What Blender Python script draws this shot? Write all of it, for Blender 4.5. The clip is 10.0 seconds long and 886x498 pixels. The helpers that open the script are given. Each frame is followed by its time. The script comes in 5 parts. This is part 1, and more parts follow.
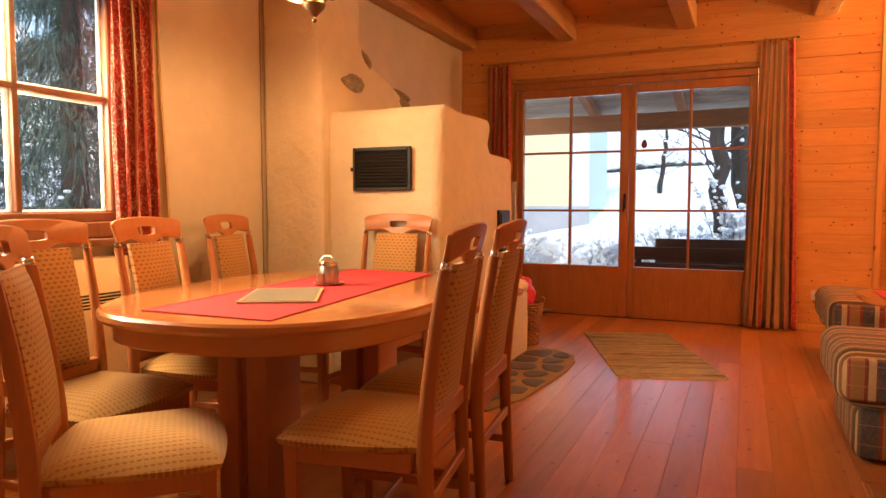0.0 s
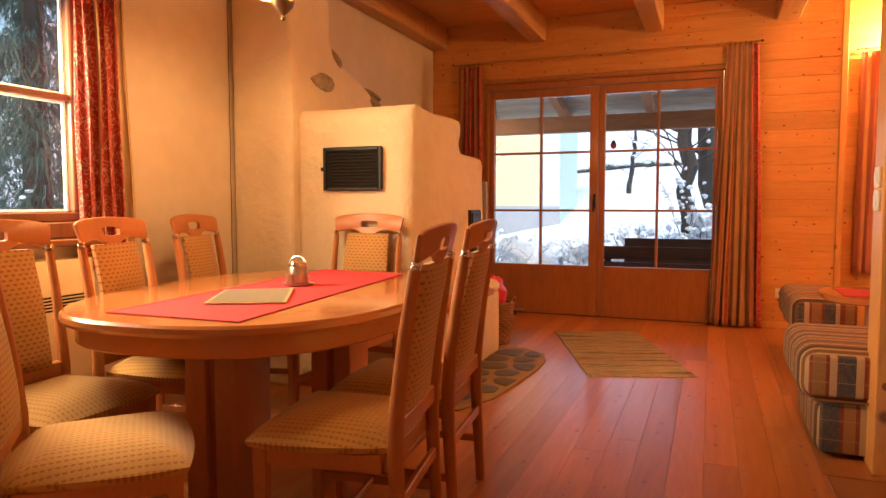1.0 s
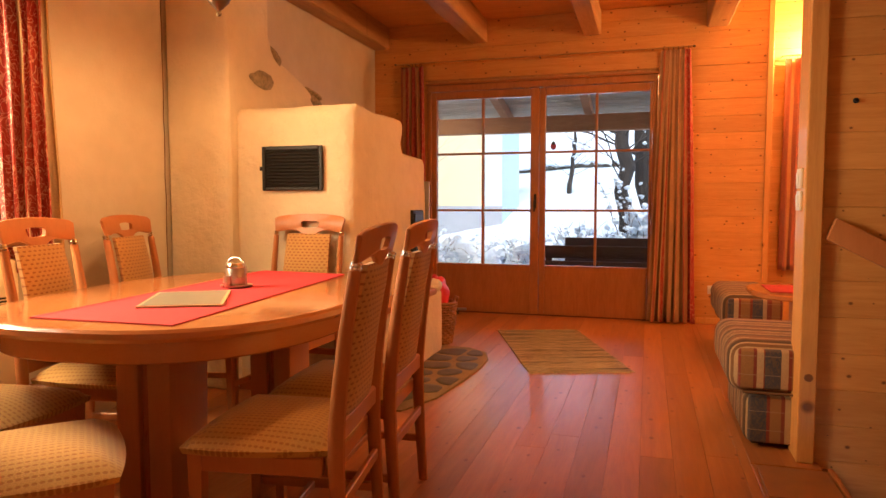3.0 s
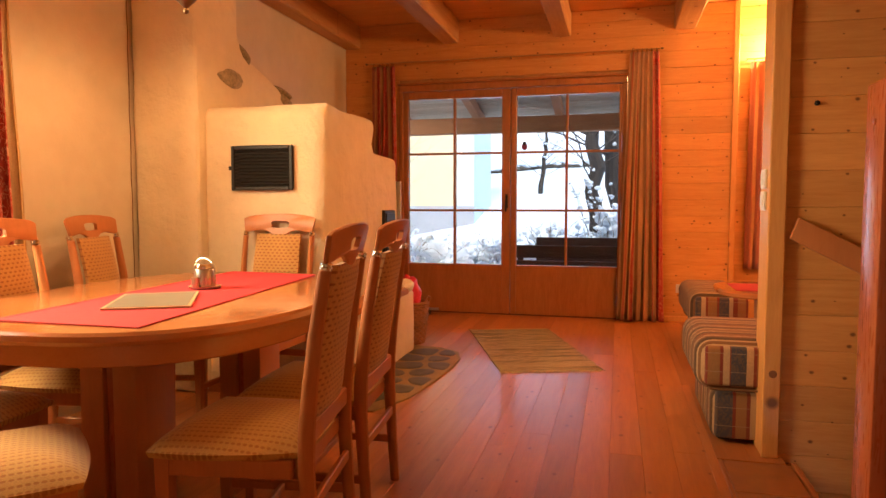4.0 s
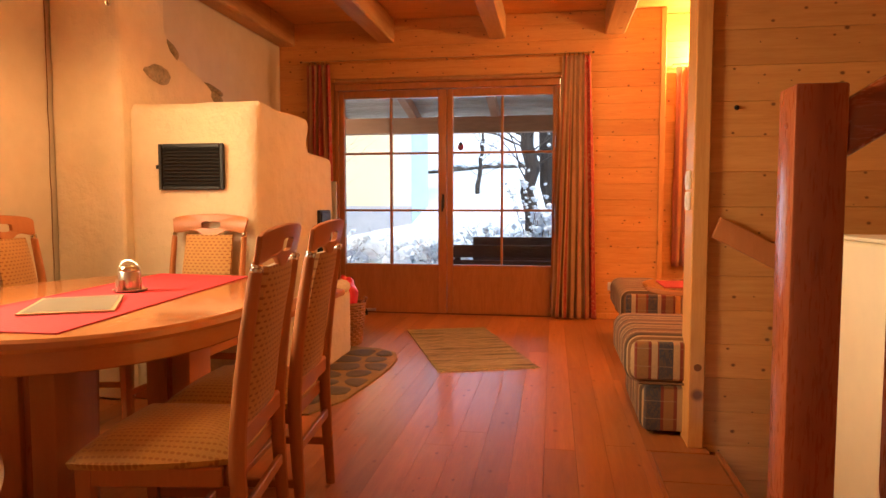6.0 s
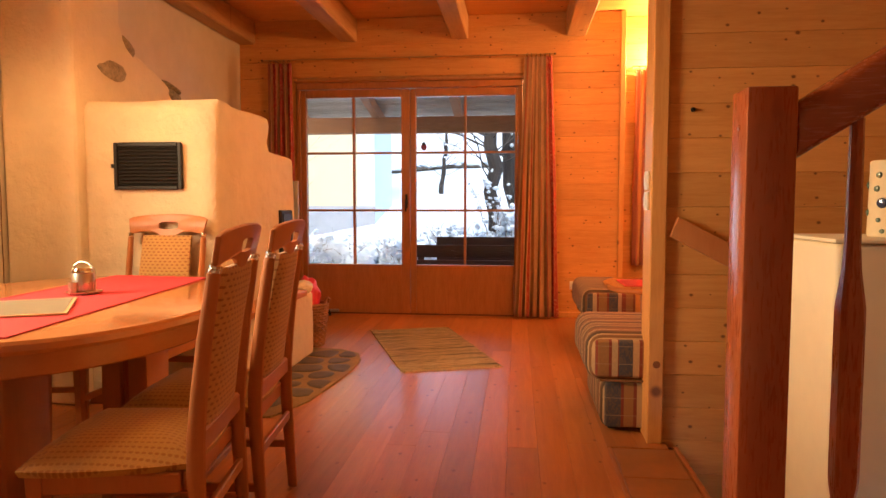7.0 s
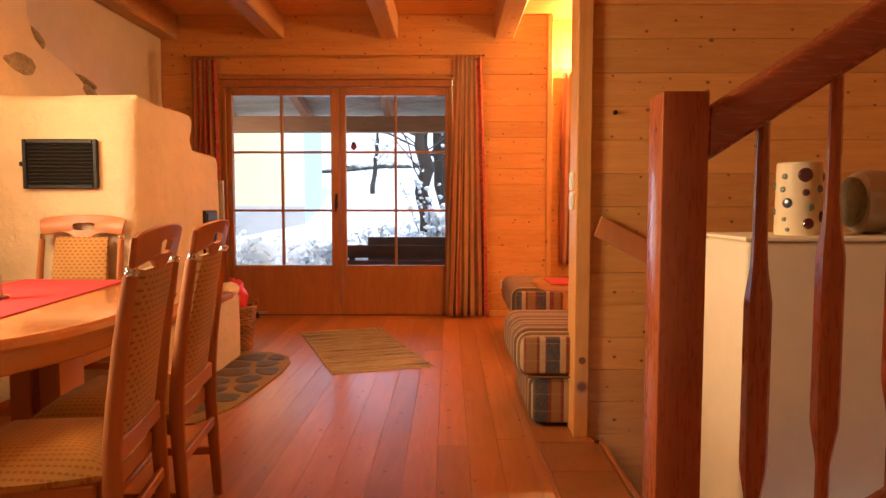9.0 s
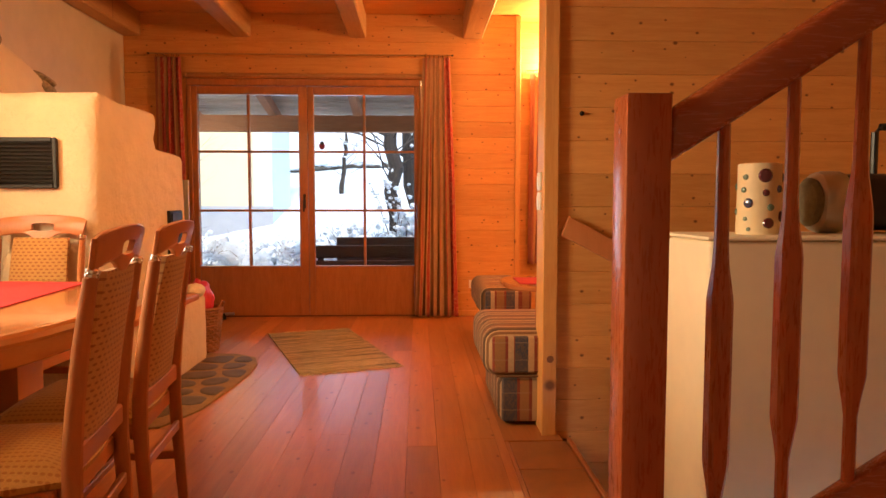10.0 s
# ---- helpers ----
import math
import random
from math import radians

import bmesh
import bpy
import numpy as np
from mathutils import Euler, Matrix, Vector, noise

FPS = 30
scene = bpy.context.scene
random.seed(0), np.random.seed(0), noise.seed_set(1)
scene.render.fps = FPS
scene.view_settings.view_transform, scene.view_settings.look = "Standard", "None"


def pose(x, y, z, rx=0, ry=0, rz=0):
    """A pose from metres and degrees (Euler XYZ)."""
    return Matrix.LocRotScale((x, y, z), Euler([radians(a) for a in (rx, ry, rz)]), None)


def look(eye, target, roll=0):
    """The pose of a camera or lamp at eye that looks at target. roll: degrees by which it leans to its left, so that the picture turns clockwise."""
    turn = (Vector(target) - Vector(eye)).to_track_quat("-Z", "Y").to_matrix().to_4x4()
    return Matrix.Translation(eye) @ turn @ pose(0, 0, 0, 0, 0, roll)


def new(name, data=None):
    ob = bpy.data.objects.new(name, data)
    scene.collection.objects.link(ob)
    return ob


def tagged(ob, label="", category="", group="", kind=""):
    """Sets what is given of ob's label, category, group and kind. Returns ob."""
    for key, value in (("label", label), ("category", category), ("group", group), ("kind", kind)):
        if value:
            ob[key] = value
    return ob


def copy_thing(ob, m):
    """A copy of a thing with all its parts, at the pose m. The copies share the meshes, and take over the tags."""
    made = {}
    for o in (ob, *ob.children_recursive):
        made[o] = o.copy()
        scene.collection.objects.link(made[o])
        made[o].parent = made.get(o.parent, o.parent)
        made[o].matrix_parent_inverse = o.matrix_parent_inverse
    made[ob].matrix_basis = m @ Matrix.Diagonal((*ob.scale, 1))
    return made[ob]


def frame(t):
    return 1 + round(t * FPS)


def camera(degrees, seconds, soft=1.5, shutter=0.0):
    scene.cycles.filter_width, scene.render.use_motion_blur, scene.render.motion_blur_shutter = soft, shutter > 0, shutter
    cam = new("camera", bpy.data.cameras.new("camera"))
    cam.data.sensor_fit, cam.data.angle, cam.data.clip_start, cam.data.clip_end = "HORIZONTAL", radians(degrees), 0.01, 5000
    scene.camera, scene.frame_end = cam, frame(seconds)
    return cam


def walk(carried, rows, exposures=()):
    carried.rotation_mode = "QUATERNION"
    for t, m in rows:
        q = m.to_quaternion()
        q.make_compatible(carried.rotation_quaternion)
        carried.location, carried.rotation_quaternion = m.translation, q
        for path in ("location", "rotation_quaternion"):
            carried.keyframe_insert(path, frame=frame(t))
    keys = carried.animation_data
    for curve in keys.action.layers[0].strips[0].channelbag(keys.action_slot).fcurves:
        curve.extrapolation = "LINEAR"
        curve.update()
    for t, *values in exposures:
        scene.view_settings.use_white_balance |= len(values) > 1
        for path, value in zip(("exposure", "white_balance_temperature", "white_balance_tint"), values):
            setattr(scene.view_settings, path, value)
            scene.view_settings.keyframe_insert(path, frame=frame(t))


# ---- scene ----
# camera: turns on a level tripod, the lens a hand's width ahead of the pivot
cam = camera(66.65, 10.0)
EYE, AHEAD, TILT = 1.1, 0.126, -3.79
YAWS = [(0, 24.05), (0.5, 22.84), (1, 21.67), (1.5, 20.57), (2, 19.34), (2.5, 18.1), (4, 14.56), (4.5, 13.34), (5, 12), (6.5, 7.83), (7, 6.25), (7.5, 4.74), (8, 3.22), (8.5, 1.84), (9, 0.49), (9.5, -0.79), (10, -2.08)]
walk(cam, [(t, pose(-AHEAD * math.sin(radians(w)), AHEAD * math.cos(radians(w)), EYE, 90 + TILT, 0, w)) for t, w in YAWS],
     exposures=[(0.0, 1.10), (10.0, 1.30)])

# ---- light ----
WARM, AMBER = (1.0, 0.51, 0.18), (1.0, 0.56, 0.22)
world = bpy.data.worlds.new("sky")
scene.world = world
world.use_nodes = True
wn = world.node_tree.nodes
sky = wn.new("ShaderNodeTexSky")
sky.sky_type, sky.sun_disc = "NISHITA", False
sky.sun_elevation, sky.sun_rotation = radians(22), radians(200)
world.node_tree.links.new(sky.outputs[0], wn["Background"].inputs[0])
wn["Background"].inputs[1].default_value = 0.2


def lamp(name, kind, place, power, colour, size=0.05, target=None):
    data = bpy.data.lights.new(name, kind)
    data.energy, data.color = power, colour
    if kind == "SUN":
        data.angle = radians(size)
    elif kind == "AREA":
        data.size = size
    else:
        data.shadow_soft_size = size
    ob = new(name, data)
    ob.matrix_world = look(place, target) if target else Matrix.Translation(place)
    return ob


lamp("sun", "SUN", (0, 0, 20), 1.5, (1.0, 0.96, 0.90), 12, (-3.0, 9.0, 0.0))
lamp("window_skylight", "AREA", (-3.0, 1.82, 1.70), 62, (1.0, 0.72, 0.40), 0.85, (-1.4, 1.9, 0.6))
LAMP = (-1.70, 2.50)  # the hanging lamp over the table

# ---- materials ----


class Mat:
    """A small builder round one node material."""

    def __init__(self, name, rough=0.5, metal=0.0, coat=0.0):
        self.mat = bpy.data.materials.new(name)
        self.mat.use_nodes = True
        self.n, self.l = self.mat.node_tree.nodes, self.mat.node_tree.links
        self.b = self.n["Principled BSDF"]
        self.b.inputs["Roughness"].default_value = rough
        self.b.inputs["Metallic"].default_value = metal
        self.b.inputs["Coat Weight"].default_value = coat
        self.b.inputs["Coat Roughness"].default_value = 0.12

    def node(self, kind, **values):
        made = self.n.new("ShaderNode" + kind)
        for key, value in values.items():
            made.inputs[key.replace("_", " ")].default_value = value
        return made

    def link(self, a, b):
        self.l.new(a, b)

    def coords(self, space="Object", scale=(1, 1, 1)):
        if space == "World":
            out = self.n.new("ShaderNodeNewGeometry").outputs["Position"]
        else:
            out = self.n.new("ShaderNodeTexCoord").outputs[space]
        m = self.n.new("ShaderNodeMapping")
        m.inputs["Scale"].default_value = scale
        self.link(out, m.inputs["Vector"])
        return m.outputs[0]

    def noise(self, vec, scale, detail=4.0, rough=0.55, distort=0.0):
        t = self.node("TexNoise", Scale=scale, Detail=detail, Roughness=rough, Distortion=distort)
        self.link(vec, t.inputs["Vector"])
        return t.outputs[0]

    def ramp(self, fac, stops, constant=False):
        r = self.n.new("ShaderNodeValToRGB")
        e = r.color_ramp.elements
        if constant:
            r.color_ramp.interpolation = "CONSTANT"
        while len(e) < len(stops):
            e.new(0.5)
        for el, (p, c) in zip(e, stops):
            el.position = p
            el.color = (*c, 1) if isinstance(c, tuple) else (c, c, c, 1)
        self.link(fac, r.inputs[0])
        return r.outputs[0]

    def math(self, op, a, b=None, clamp=False):
        m = self.n.new("ShaderNodeMath")
        m.operation, m.use_clamp = op, clamp
        for i, v in enumerate((a, b)):
            if v is None:
                continue
            if isinstance(v, (int, float)):
                m.inputs[i].default_value = v
            else:
                self.link(v, m.inputs[i])
        return m.outputs[0]

    def mix(self, fac, a, b, mode="MIX"):
        m = self.n.new("ShaderNodeMix")
        m.data_type, m.blend_type = "RGBA", mode
        for sock, v in ((m.inputs[0], fac), (m.inputs[6], a), (m.inputs[7], b)):
            if isinstance(v, (int, float)):
                sock.default_value = v
            elif isinstance(v, tuple):
                sock.default_value = (*v, 1)
            else:
                self.link(v, sock)
        return m.outputs[2]

    def colour(self, c):
        if isinstance(c, tuple):
            self.b.inputs["Base Color"].default_value = (*c, 1)
        else:
            self.link(c, self.b.inputs["Base Color"])
        return self

    def rough(self, r):
        self.link(r, self.b.inputs["Roughness"])
        return self

    def bump(self, height, strength=0.3, distance=0.01):
        b = self.node("Bump", Strength=strength, Distance=distance)
        self.link(height, b.inputs["Height"])
        self.link(b.outputs[0], self.b.inputs["Normal"])
        return self


def wood(name, light, dark, grain, rough=0.4, coat=0.0, space="World", knots=0.0, vary=0.12, knot_stretch=(1, 1), knot_scale=5.0, tint=(0.20, 0.08, 0.028), plane="xz"):
    """Wood whose grain runs along the axis with the smallest number in grain."""
    m = Mat(name, rough, 0, coat)
    vec = m.coords(space, grain)
    rnd = m.n.new("ShaderNodeObjectInfo").outputs["Random"]
    off = m.n.new("ShaderNodeVectorMath")
    off.operation = "ADD"
    comb = m.n.new("ShaderNodeCombineXYZ")
    for i in range(3):
        m.link(m.math("MULTIPLY", rnd, 37.0 + 11 * i), comb.inputs[i])
    m.link(vec, off.inputs[0])
    m.link(comb.outputs[0], off.inputs[1])
    vec = off.outputs[0]
    fine = m.noise(vec, 9.0, 6, 0.6, 0.6)
    broad = m.noise(vec, 1.6, 3, 0.5, 1.2)
    fac = m.math("ADD", m.math("MULTIPLY", fine, 0.55), m.math("MULTIPLY", broad, 0.6))
    col = m.ramp(fac, [(0.36, dark), (0.72, light)])
    tone = m.ramp(rnd, [(0.0, 1 - vary), (1.0, 1 + vary * 0.6)])
    col = m.mix(1.0, col, tone, "MULTIPLY")
    if knots:
        axes = m.n.new("ShaderNodeSeparateXYZ")
        m.link(m.coords("World"), axes.inputs[0])
        flat = m.n.new("ShaderNodeCombineXYZ")
        for i in range(2):
            m.link(m.math("MULTIPLY", axes.outputs["xyz".index(plane[i])], knot_stretch[i]), flat.inputs[i])
        v = m.node("TexVoronoi", Scale=knot_scale, Randomness=1.0)
        v.voronoi_dimensions = "2D"
        m.link(flat.outputs[0], v.inputs["Vector"])
        sep = m.n.new("ShaderNodeSeparateColor")
        m.link(v.outputs["Color"], sep.inputs[0])
        size = m.math("MULTIPLY", m.math("SUBTRACT", sep.outputs[0], 1 - knots, True), 0.5 / max(knots, 0.01))
        d = m.math("DIVIDE", v.outputs["Distance"], m.math("ADD", m.math("MULTIPLY", size, 0.27), 0.0005))
        core = m.ramp(d, [(0.35, 1.0), (0.75, 0.0)])
        halo = m.ramp(d, [(0.3, 0.5), (1.0, 0.0)])
        col = m.mix(halo, col, m.mix(1.0, col, (0.72, 0.5, 0.34), "MULTIPLY"))
        col = m.mix(core, col, tint)
    m.colour(col)
    m.rough(m.math("ADD", m.math("MULTIPLY", fine, 0.22), rough - 0.1))
    m.bump(fine, 0.12, 0.003)
    return m.mat


def plaster(name, base, second, wavy=0.5, strength=0.45):
    m = Mat(name, 0.85)
    vec = m.coords("World")
    a, b, c = m.noise(vec, 2.2, 3), m.noise(vec, 11, 4), m.noise(vec, 70, 4)
    col = m.mix(m.ramp(a, [(0.35, 0.0), (0.7, 1.0)]), base, second)
    col = m.mix(m.ramp(b, [(0.3, 0.16), (0.65, 0.0)]), col, tuple(v * 0.7 for v in second))
    m.colour(col)
    m.bump(m.math("ADD", m.math("MULTIPLY", b, wavy), m.math("MULTIPLY", c, 0.12)), strength, 0.03)
    return m.mat


def plain(name, colour, rough=0.5, metal=0.0, coat=0.0, speck=0.1, scale=30.0, bump=0.0):
    m = Mat(name, rough, metal, coat)
    vec = m.coords("Object")
    f, g = m.noise(vec, scale, 4), m.noise(vec, scale / 7, 2)
    fac = m.math("ADD", m.math("MULTIPLY", f, 0.5), m.math("MULTIPLY", g, 0.5))
    m.colour(m.ramp(fac, [(0.3, tuple(v * (1 - speck) for v in colour)), (0.7, tuple(min(1, v * (1 + speck)) for v in colour))]))
    m.rough(m.math("ADD", m.math("MULTIPLY", f, 0.2), rough - 0.1, True))
    if bump:
        m.bump(f, bump, 0.004)
    return m.mat


def dotted(name, base, dot, du, dv, ax_u, ax_v, wide, tall, stagger=0.5):
    """Woven cloth with rows of small marks along two of the object's axes."""
    m = Mat(name, 0.9)
    m.b.inputs["Sheen Weight"].default_value = 0.25
    sep = m.n.new("ShaderNodeSeparateXYZ")
    m.link(m.coords("Object"), sep.inputs[0])
    v = m.math("DIVIDE", sep.outputs[ax_v], dv)
    row = m.math("MODULO", m.math("FLOOR", m.math("ADD", v, 100.0)), 2.0)
    u = m.math("ADD", m.math("DIVIDE", sep.outputs[ax_u], du), m.math("MULTIPLY", row, stagger))
    fu = m.math("DIVIDE", m.math("SUBTRACT", m.math("FRACT", m.math("ADD", u, 100.0)), 0.5), wide)
    fv = m.math("DIVIDE", m.math("SUBTRACT", m.math("FRACT", m.math("ADD", v, 100.0)), 0.5), tall)
    r = m.math("ADD", m.math("MULTIPLY", fu, fu), m.math("MULTIPLY", fv, fv))
    n = m.noise(m.coords("Object"), 260, 3)
    w = m.noise(m.coords("Object"), 14, 2)
    col = m.mix(m.ramp(r, [(0.45, 1.0), (1.0, 0.0)]), base, dot)
    col = m.mix(m.ramp(n, [(0.35, 0.35), (0.6, 0.0)]), col, tuple(c * 0.55 for c in base))
    col = m.mix(m.ramp(w, [(0.35, 0.15), (0.7, 0.0)]), col, tuple(c * 0.6 for c in base))
    m.colour(col)
    m.bump(m.math("SUBTRACT", n, m.math("MULTIPLY", m.ramp(r, [(0.3, 1.0), (1.0, 0.0)]), 0.5)), 0.4, 0.002)
    return m.mat


def striped(name, axis, stops, length, space="Object", rough=0.9, pattern=None, figure=None):
    """Cloth with stripes across one axis, repeating every length metres (or across the UV map)."""
    m = Mat(name, rough)
    m.b.inputs["Sheen Weight"].default_value = 0.05
    sep = m.n.new("ShaderNodeSeparateXYZ")
    m.link(m.coords(space), sep.inputs[0])
    u = m.math("FRACT", m.math("ADD", m.math("DIVIDE", sep.outputs[axis], length), 50.0))
    col = m.ramp(u, stops, True)
    vec = m.coords("World")
    n, w = m.noise(vec, 300, 3), m.noise(vec, 9, 3)
    if pattern:
        t = m.noise(m.coords("World", (26, 26, 17)), 1.0, 0.0, 0.4, 2.2)
        sep2 = m.n.new("ShaderNodeSeparateColor")
        m.link(col, sep2.inputs[0])
        red = m.math("LESS_THAN", sep2.outputs[1], 0.12)
        fac = m.math("MULTIPLY", red, m.ramp(t, [(0.43, 0.0), (0.47, 0.85), (0.53, 0.85), (0.57, 0.0)]))
        col = m.mix(fac, col, pattern)
    if figure:
        # small woven figures on the dark stripes, and thin cross threads
        t = m.noise(m.coords("World", (70, 70, 45)), 1.0, 0.5, 0.4, 1.5)
        sep3 = m.n.new("ShaderNodeSeparateColor")
        m.link(col, sep3.inputs[0])
        dark_ = m.math("LESS_THAN", sep3.outputs[0], 0.12)
        col = m.mix(m.math("MULTIPLY", dark_, m.ramp(t, [(0.50, 0.0), (0.56, 0.7)])), col, figure)
        sep4 = m.n.new("ShaderNodeSeparateXYZ")
        m.link(m.coords("World"), sep4.inputs[0])
        thread = m.math("LESS_THAN", m.math("FRACT", m.math("DIVIDE", sep4.outputs[2], 0.085)), 0.035)
        col = m.mix(m.math("MULTIPLY", thread, 0.5), col, (0.45, 0.33, 0.2))
    col = m.mix(m.ramp(n, [(0.35, 0.3), (0.62, 0.0)]), col, (0.05, 0.03, 0.02))
    col = m.mix(m.ramp(w, [(0.3, 0.2), (0.7, 0.0)]), col, (0.2, 0.12, 0.07))
    m.colour(col)
    m.bump(n, 0.35, 0.002)
    return m.mat


PINE_L, PINE_D = (0.76, 0.40, 0.13), (0.64, 0.29, 0.08)
board_x = wood("pine_board_x", PINE_L, PINE_D, (1.2, 14, 14), 0.55, 0.0, knots=0.85, plane="xz", knot_stretch=(1, 1.3), knot_scale=7.5)
board_y = wood("pine_board_y", PINE_L, PINE_D, (14, 1.2, 14), 0.55, 0.0, knots=0.8, plane="yz", knot_stretch=(1, 1.3), knot_scale=7.5)
pine_z = wood("pine_upright", PINE_L, PINE_D, (14, 14, 1.2), 0.45, 0.1, knots=0.25, plane="xz", knot_scale=3.2)
floor_wood = wood("floor_pine", (0.55, 0.225, 0.076), (0.42, 0.15, 0.045), (13, 1.0, 13), 0.34, 0.2, knots=0.6, plane="xy", knot_stretch=(1, 0.6), knot_scale=8.0, vary=0.2, tint=(0.26, 0.085, 0.03))
beam_wood = wood("beam_pine", (0.60, 0.35, 0.15), (0.44, 0.22, 0.08), (12, 1.0, 12), 0.5, 0.0, knots=0.2, plane="xy", knot_scale=3.5)
door_wood = wood("door_larch", (0.46, 0.20, 0.07), (0.36, 0.14, 0.045), (10, 10, 1.5), 0.38, 0.2, vary=0.06)
chair_wood = wood("chair_beech", (0.475, 0.182, 0.064), (0.425, 0.155, 0.052), (14, 14, 2), 0.42, 0.06, space="Object", vary=0.06)
table_wood = wood("table_beech", (0.52, 0.205, 0.076), (0.48, 0.18, 0.064), (12, 1.5, 12), 0.16, 0.6, space="Object", vary=0.03)
window_wood = wood("window_larch", (0.24, 0.10, 0.048), (0.19, 0.072, 0.032), (10, 10, 1.5), 0.42, 0.1, vary=0.06)
stair_wood = wood("stair_redwood", (0.37, 0.10, 0.036), (0.33, 0.082, 0.03), (16, 16, 1.6), 0.28, 0.45, space="Object", vary=0.1)
rail_wood = wood("rail_redwood", (0.36, 0.095, 0.034), (0.27, 0.06, 0.023), (1.4, 16, 16), 0.25, 0.5, space="Object", vary=0.05)
bench_dark = wood("outdoor_bench_wood", (0.09, 0.035, 0.02), (0.05, 0.02, 0.012), (1.5, 12, 12), 0.6, space="Object")
porch_wood = wood("porch_wood", (0.56, 0.47, 0.36), (0.38, 0.29, 0.20), (2, 10, 10), 0.7)
porch_dark = wood("porch_beam_wood", (0.46, 0.21, 0.10), (0.32, 0.14, 0.065), (2, 10, 10), 0.7)
white_plaster = plaster("white_plaster", (0.68, 0.61, 0.51), (0.63, 0.55, 0.44), 0.25)
stove_plaster = plaster("stove_plaster", (0.74, 0.64, 0.48), (0.68, 0.58, 0.42), 0.8, 0.7)
cream_paint = plain("cream_paint", (0.88, 0.79, 0.60), 0.6, speck=0.05, scale=12)
black_iron = plain("black_iron", (0.025, 0.025, 0.027), 0.45, 0.6, speck=0.3)
# near-black that paints the shade inside grille and heater openings
opening_shade = plain("painted_opening_shade", (0.01, 0.01, 0.01), 0.9)
steel = plain("polished_steel", (0.60, 0.56, 0.50), 0.3, 1.0, speck=0.04)
brass = plain("aged_bronze", (0.16, 0.10, 0.055), 0.38, 0.85, speck=0.3)
chrome = plain("chrome", (0.85, 0.83, 0.8), 0.08, 1.0, speck=0.03)
grey_metal = plain("grey_metal", (0.45, 0.46, 0.47), 0.4, 0.7)
white_plastic = plain("white_plastic", (0.82, 0.80, 0.76), 0.35, speck=0.03)
black_plastic = plain("black_plastic", (0.02, 0.02, 0.022), 0.35)
silver_plastic = plain("silver_plastic", (0.50, 0.50, 0.47), 0.32, 0.55, speck=0.05)
red_cloth = plain("red_runner_cloth", (0.52, 0.03, 0.045), 0.85, speck=0.12, scale=180, bump=0.3)
red_plastic = plain("red_bag", (0.62, 0.03, 0.06), 0.4, speck=0.2, scale=20, bump=0.5)
fleece = plain("cream_fleece", (0.80, 0.73, 0.58), 0.95, speck=0.15, scale=60, bump=0.8)
paper = plain("printed_paper", (0.25, 0.25, 0.21), 0.35, coat=0.5, speck=0.15, scale=25)
card_edge = plain("menu_card", (0.55, 0.40, 0.22), 0.5, speck=0.08)
wicker = plain("wicker", (0.33, 0.15, 0.06), 0.6, speck=0.45, scale=70, bump=0.8)
tile_clay = plain("clay_tile", (0.38, 0.165, 0.07), 0.42, coat=0.15, speck=0.25, scale=14, bump=0.15)
grout = plain("grout", (0.20, 0.12, 0.07), 0.9)
sub_floor = plain("floor_joint", (0.16, 0.065, 0.026), 0.9)
river_stone = plain("river_stone", (0.10, 0.09, 0.065), 0.6, speck=0.5, scale=40, bump=0.4)
mortar = plain("hearth_mortar", (0.30, 0.215, 0.10), 0.9, speck=0.25, scale=60, bump=0.5)
field_stone = plain("field_stone", (0.30, 0.25, 0.17), 0.85, speck=0.6, scale=55, bump=1.0)
def shade_material():
    m = Mat("amber_shade_glass", 0.4)
    tl = m.node("BsdfTranslucent", Color=(0.95, 0.76, 0.5, 1))
    mixer = m.node("MixShader", Fac=0.65)
    m.colour((0.85, 0.7, 0.45))
    m.link(m.b.outputs[0], mixer.inputs[1])
    m.link(tl.outputs[0], mixer.inputs[2])
    m.link(mixer.outputs[0], m.n["Material Output"].inputs[0])
    return m.mat


shade_glass = shade_material()
gem_dark = plain("dark_glass_gem", (0.10, 0.02, 0.03), 0.1, coat=1.0)
gem_green = plain("green_glass_gem", (0.16, 0.24, 0.19), 0.1, coat=1.0)
gem_blue = plain("blue_glass_gem", (0.05, 0.07, 0.16), 0.1, coat=1.0)
vase_clay = plain("cream_ceramic", (0.78, 0.66, 0.44), 0.55, speck=0.08)
seat_cloth = dotted("seat_cloth", (0.55, 0.315, 0.080), (0.38, 0.155, 0.030), 0.0165, 0.0175, 1, 0, 0.44, 0.24, 0.0)
back_cloth = dotted("back_cloth", (0.52, 0.29, 0.10), (0.28, 0.10, 0.03), 0.027, 0.0165, 0, 2, 0.36, 0.26)
RED, CREAM, OCHRE, NAVY, BROWN = (0.46, 0.042, 0.045), (0.74, 0.60, 0.42), (0.58, 0.36, 0.14), (0.05, 0.05, 0.075), (0.44, 0.22, 0.11)
TAN, ROSE, SAND = (0.66, 0.43, 0.26), (0.56, 0.19, 0.12), (0.50, 0.29, 0.16)
curtain_cloth = striped("curtain_cloth", 0, [(0, TAN), (0.06, SAND), (0.11, ROSE), (0.15, TAN), (0.21, BROWN), (0.235, TAN), (0.30, RED), (0.325, TAN), (0.39, SAND), (0.44, TAN),
                        (0.50, BROWN), (0.525, TAN), (0.58, ROSE), (0.61, TAN), (0.67, SAND), (0.71, TAN), (0.76, RED), (0.79, SAND), (0.83, RED), (0.90, RED)], 1.0, "UV", pattern=(0.66, 0.28, 0.18))
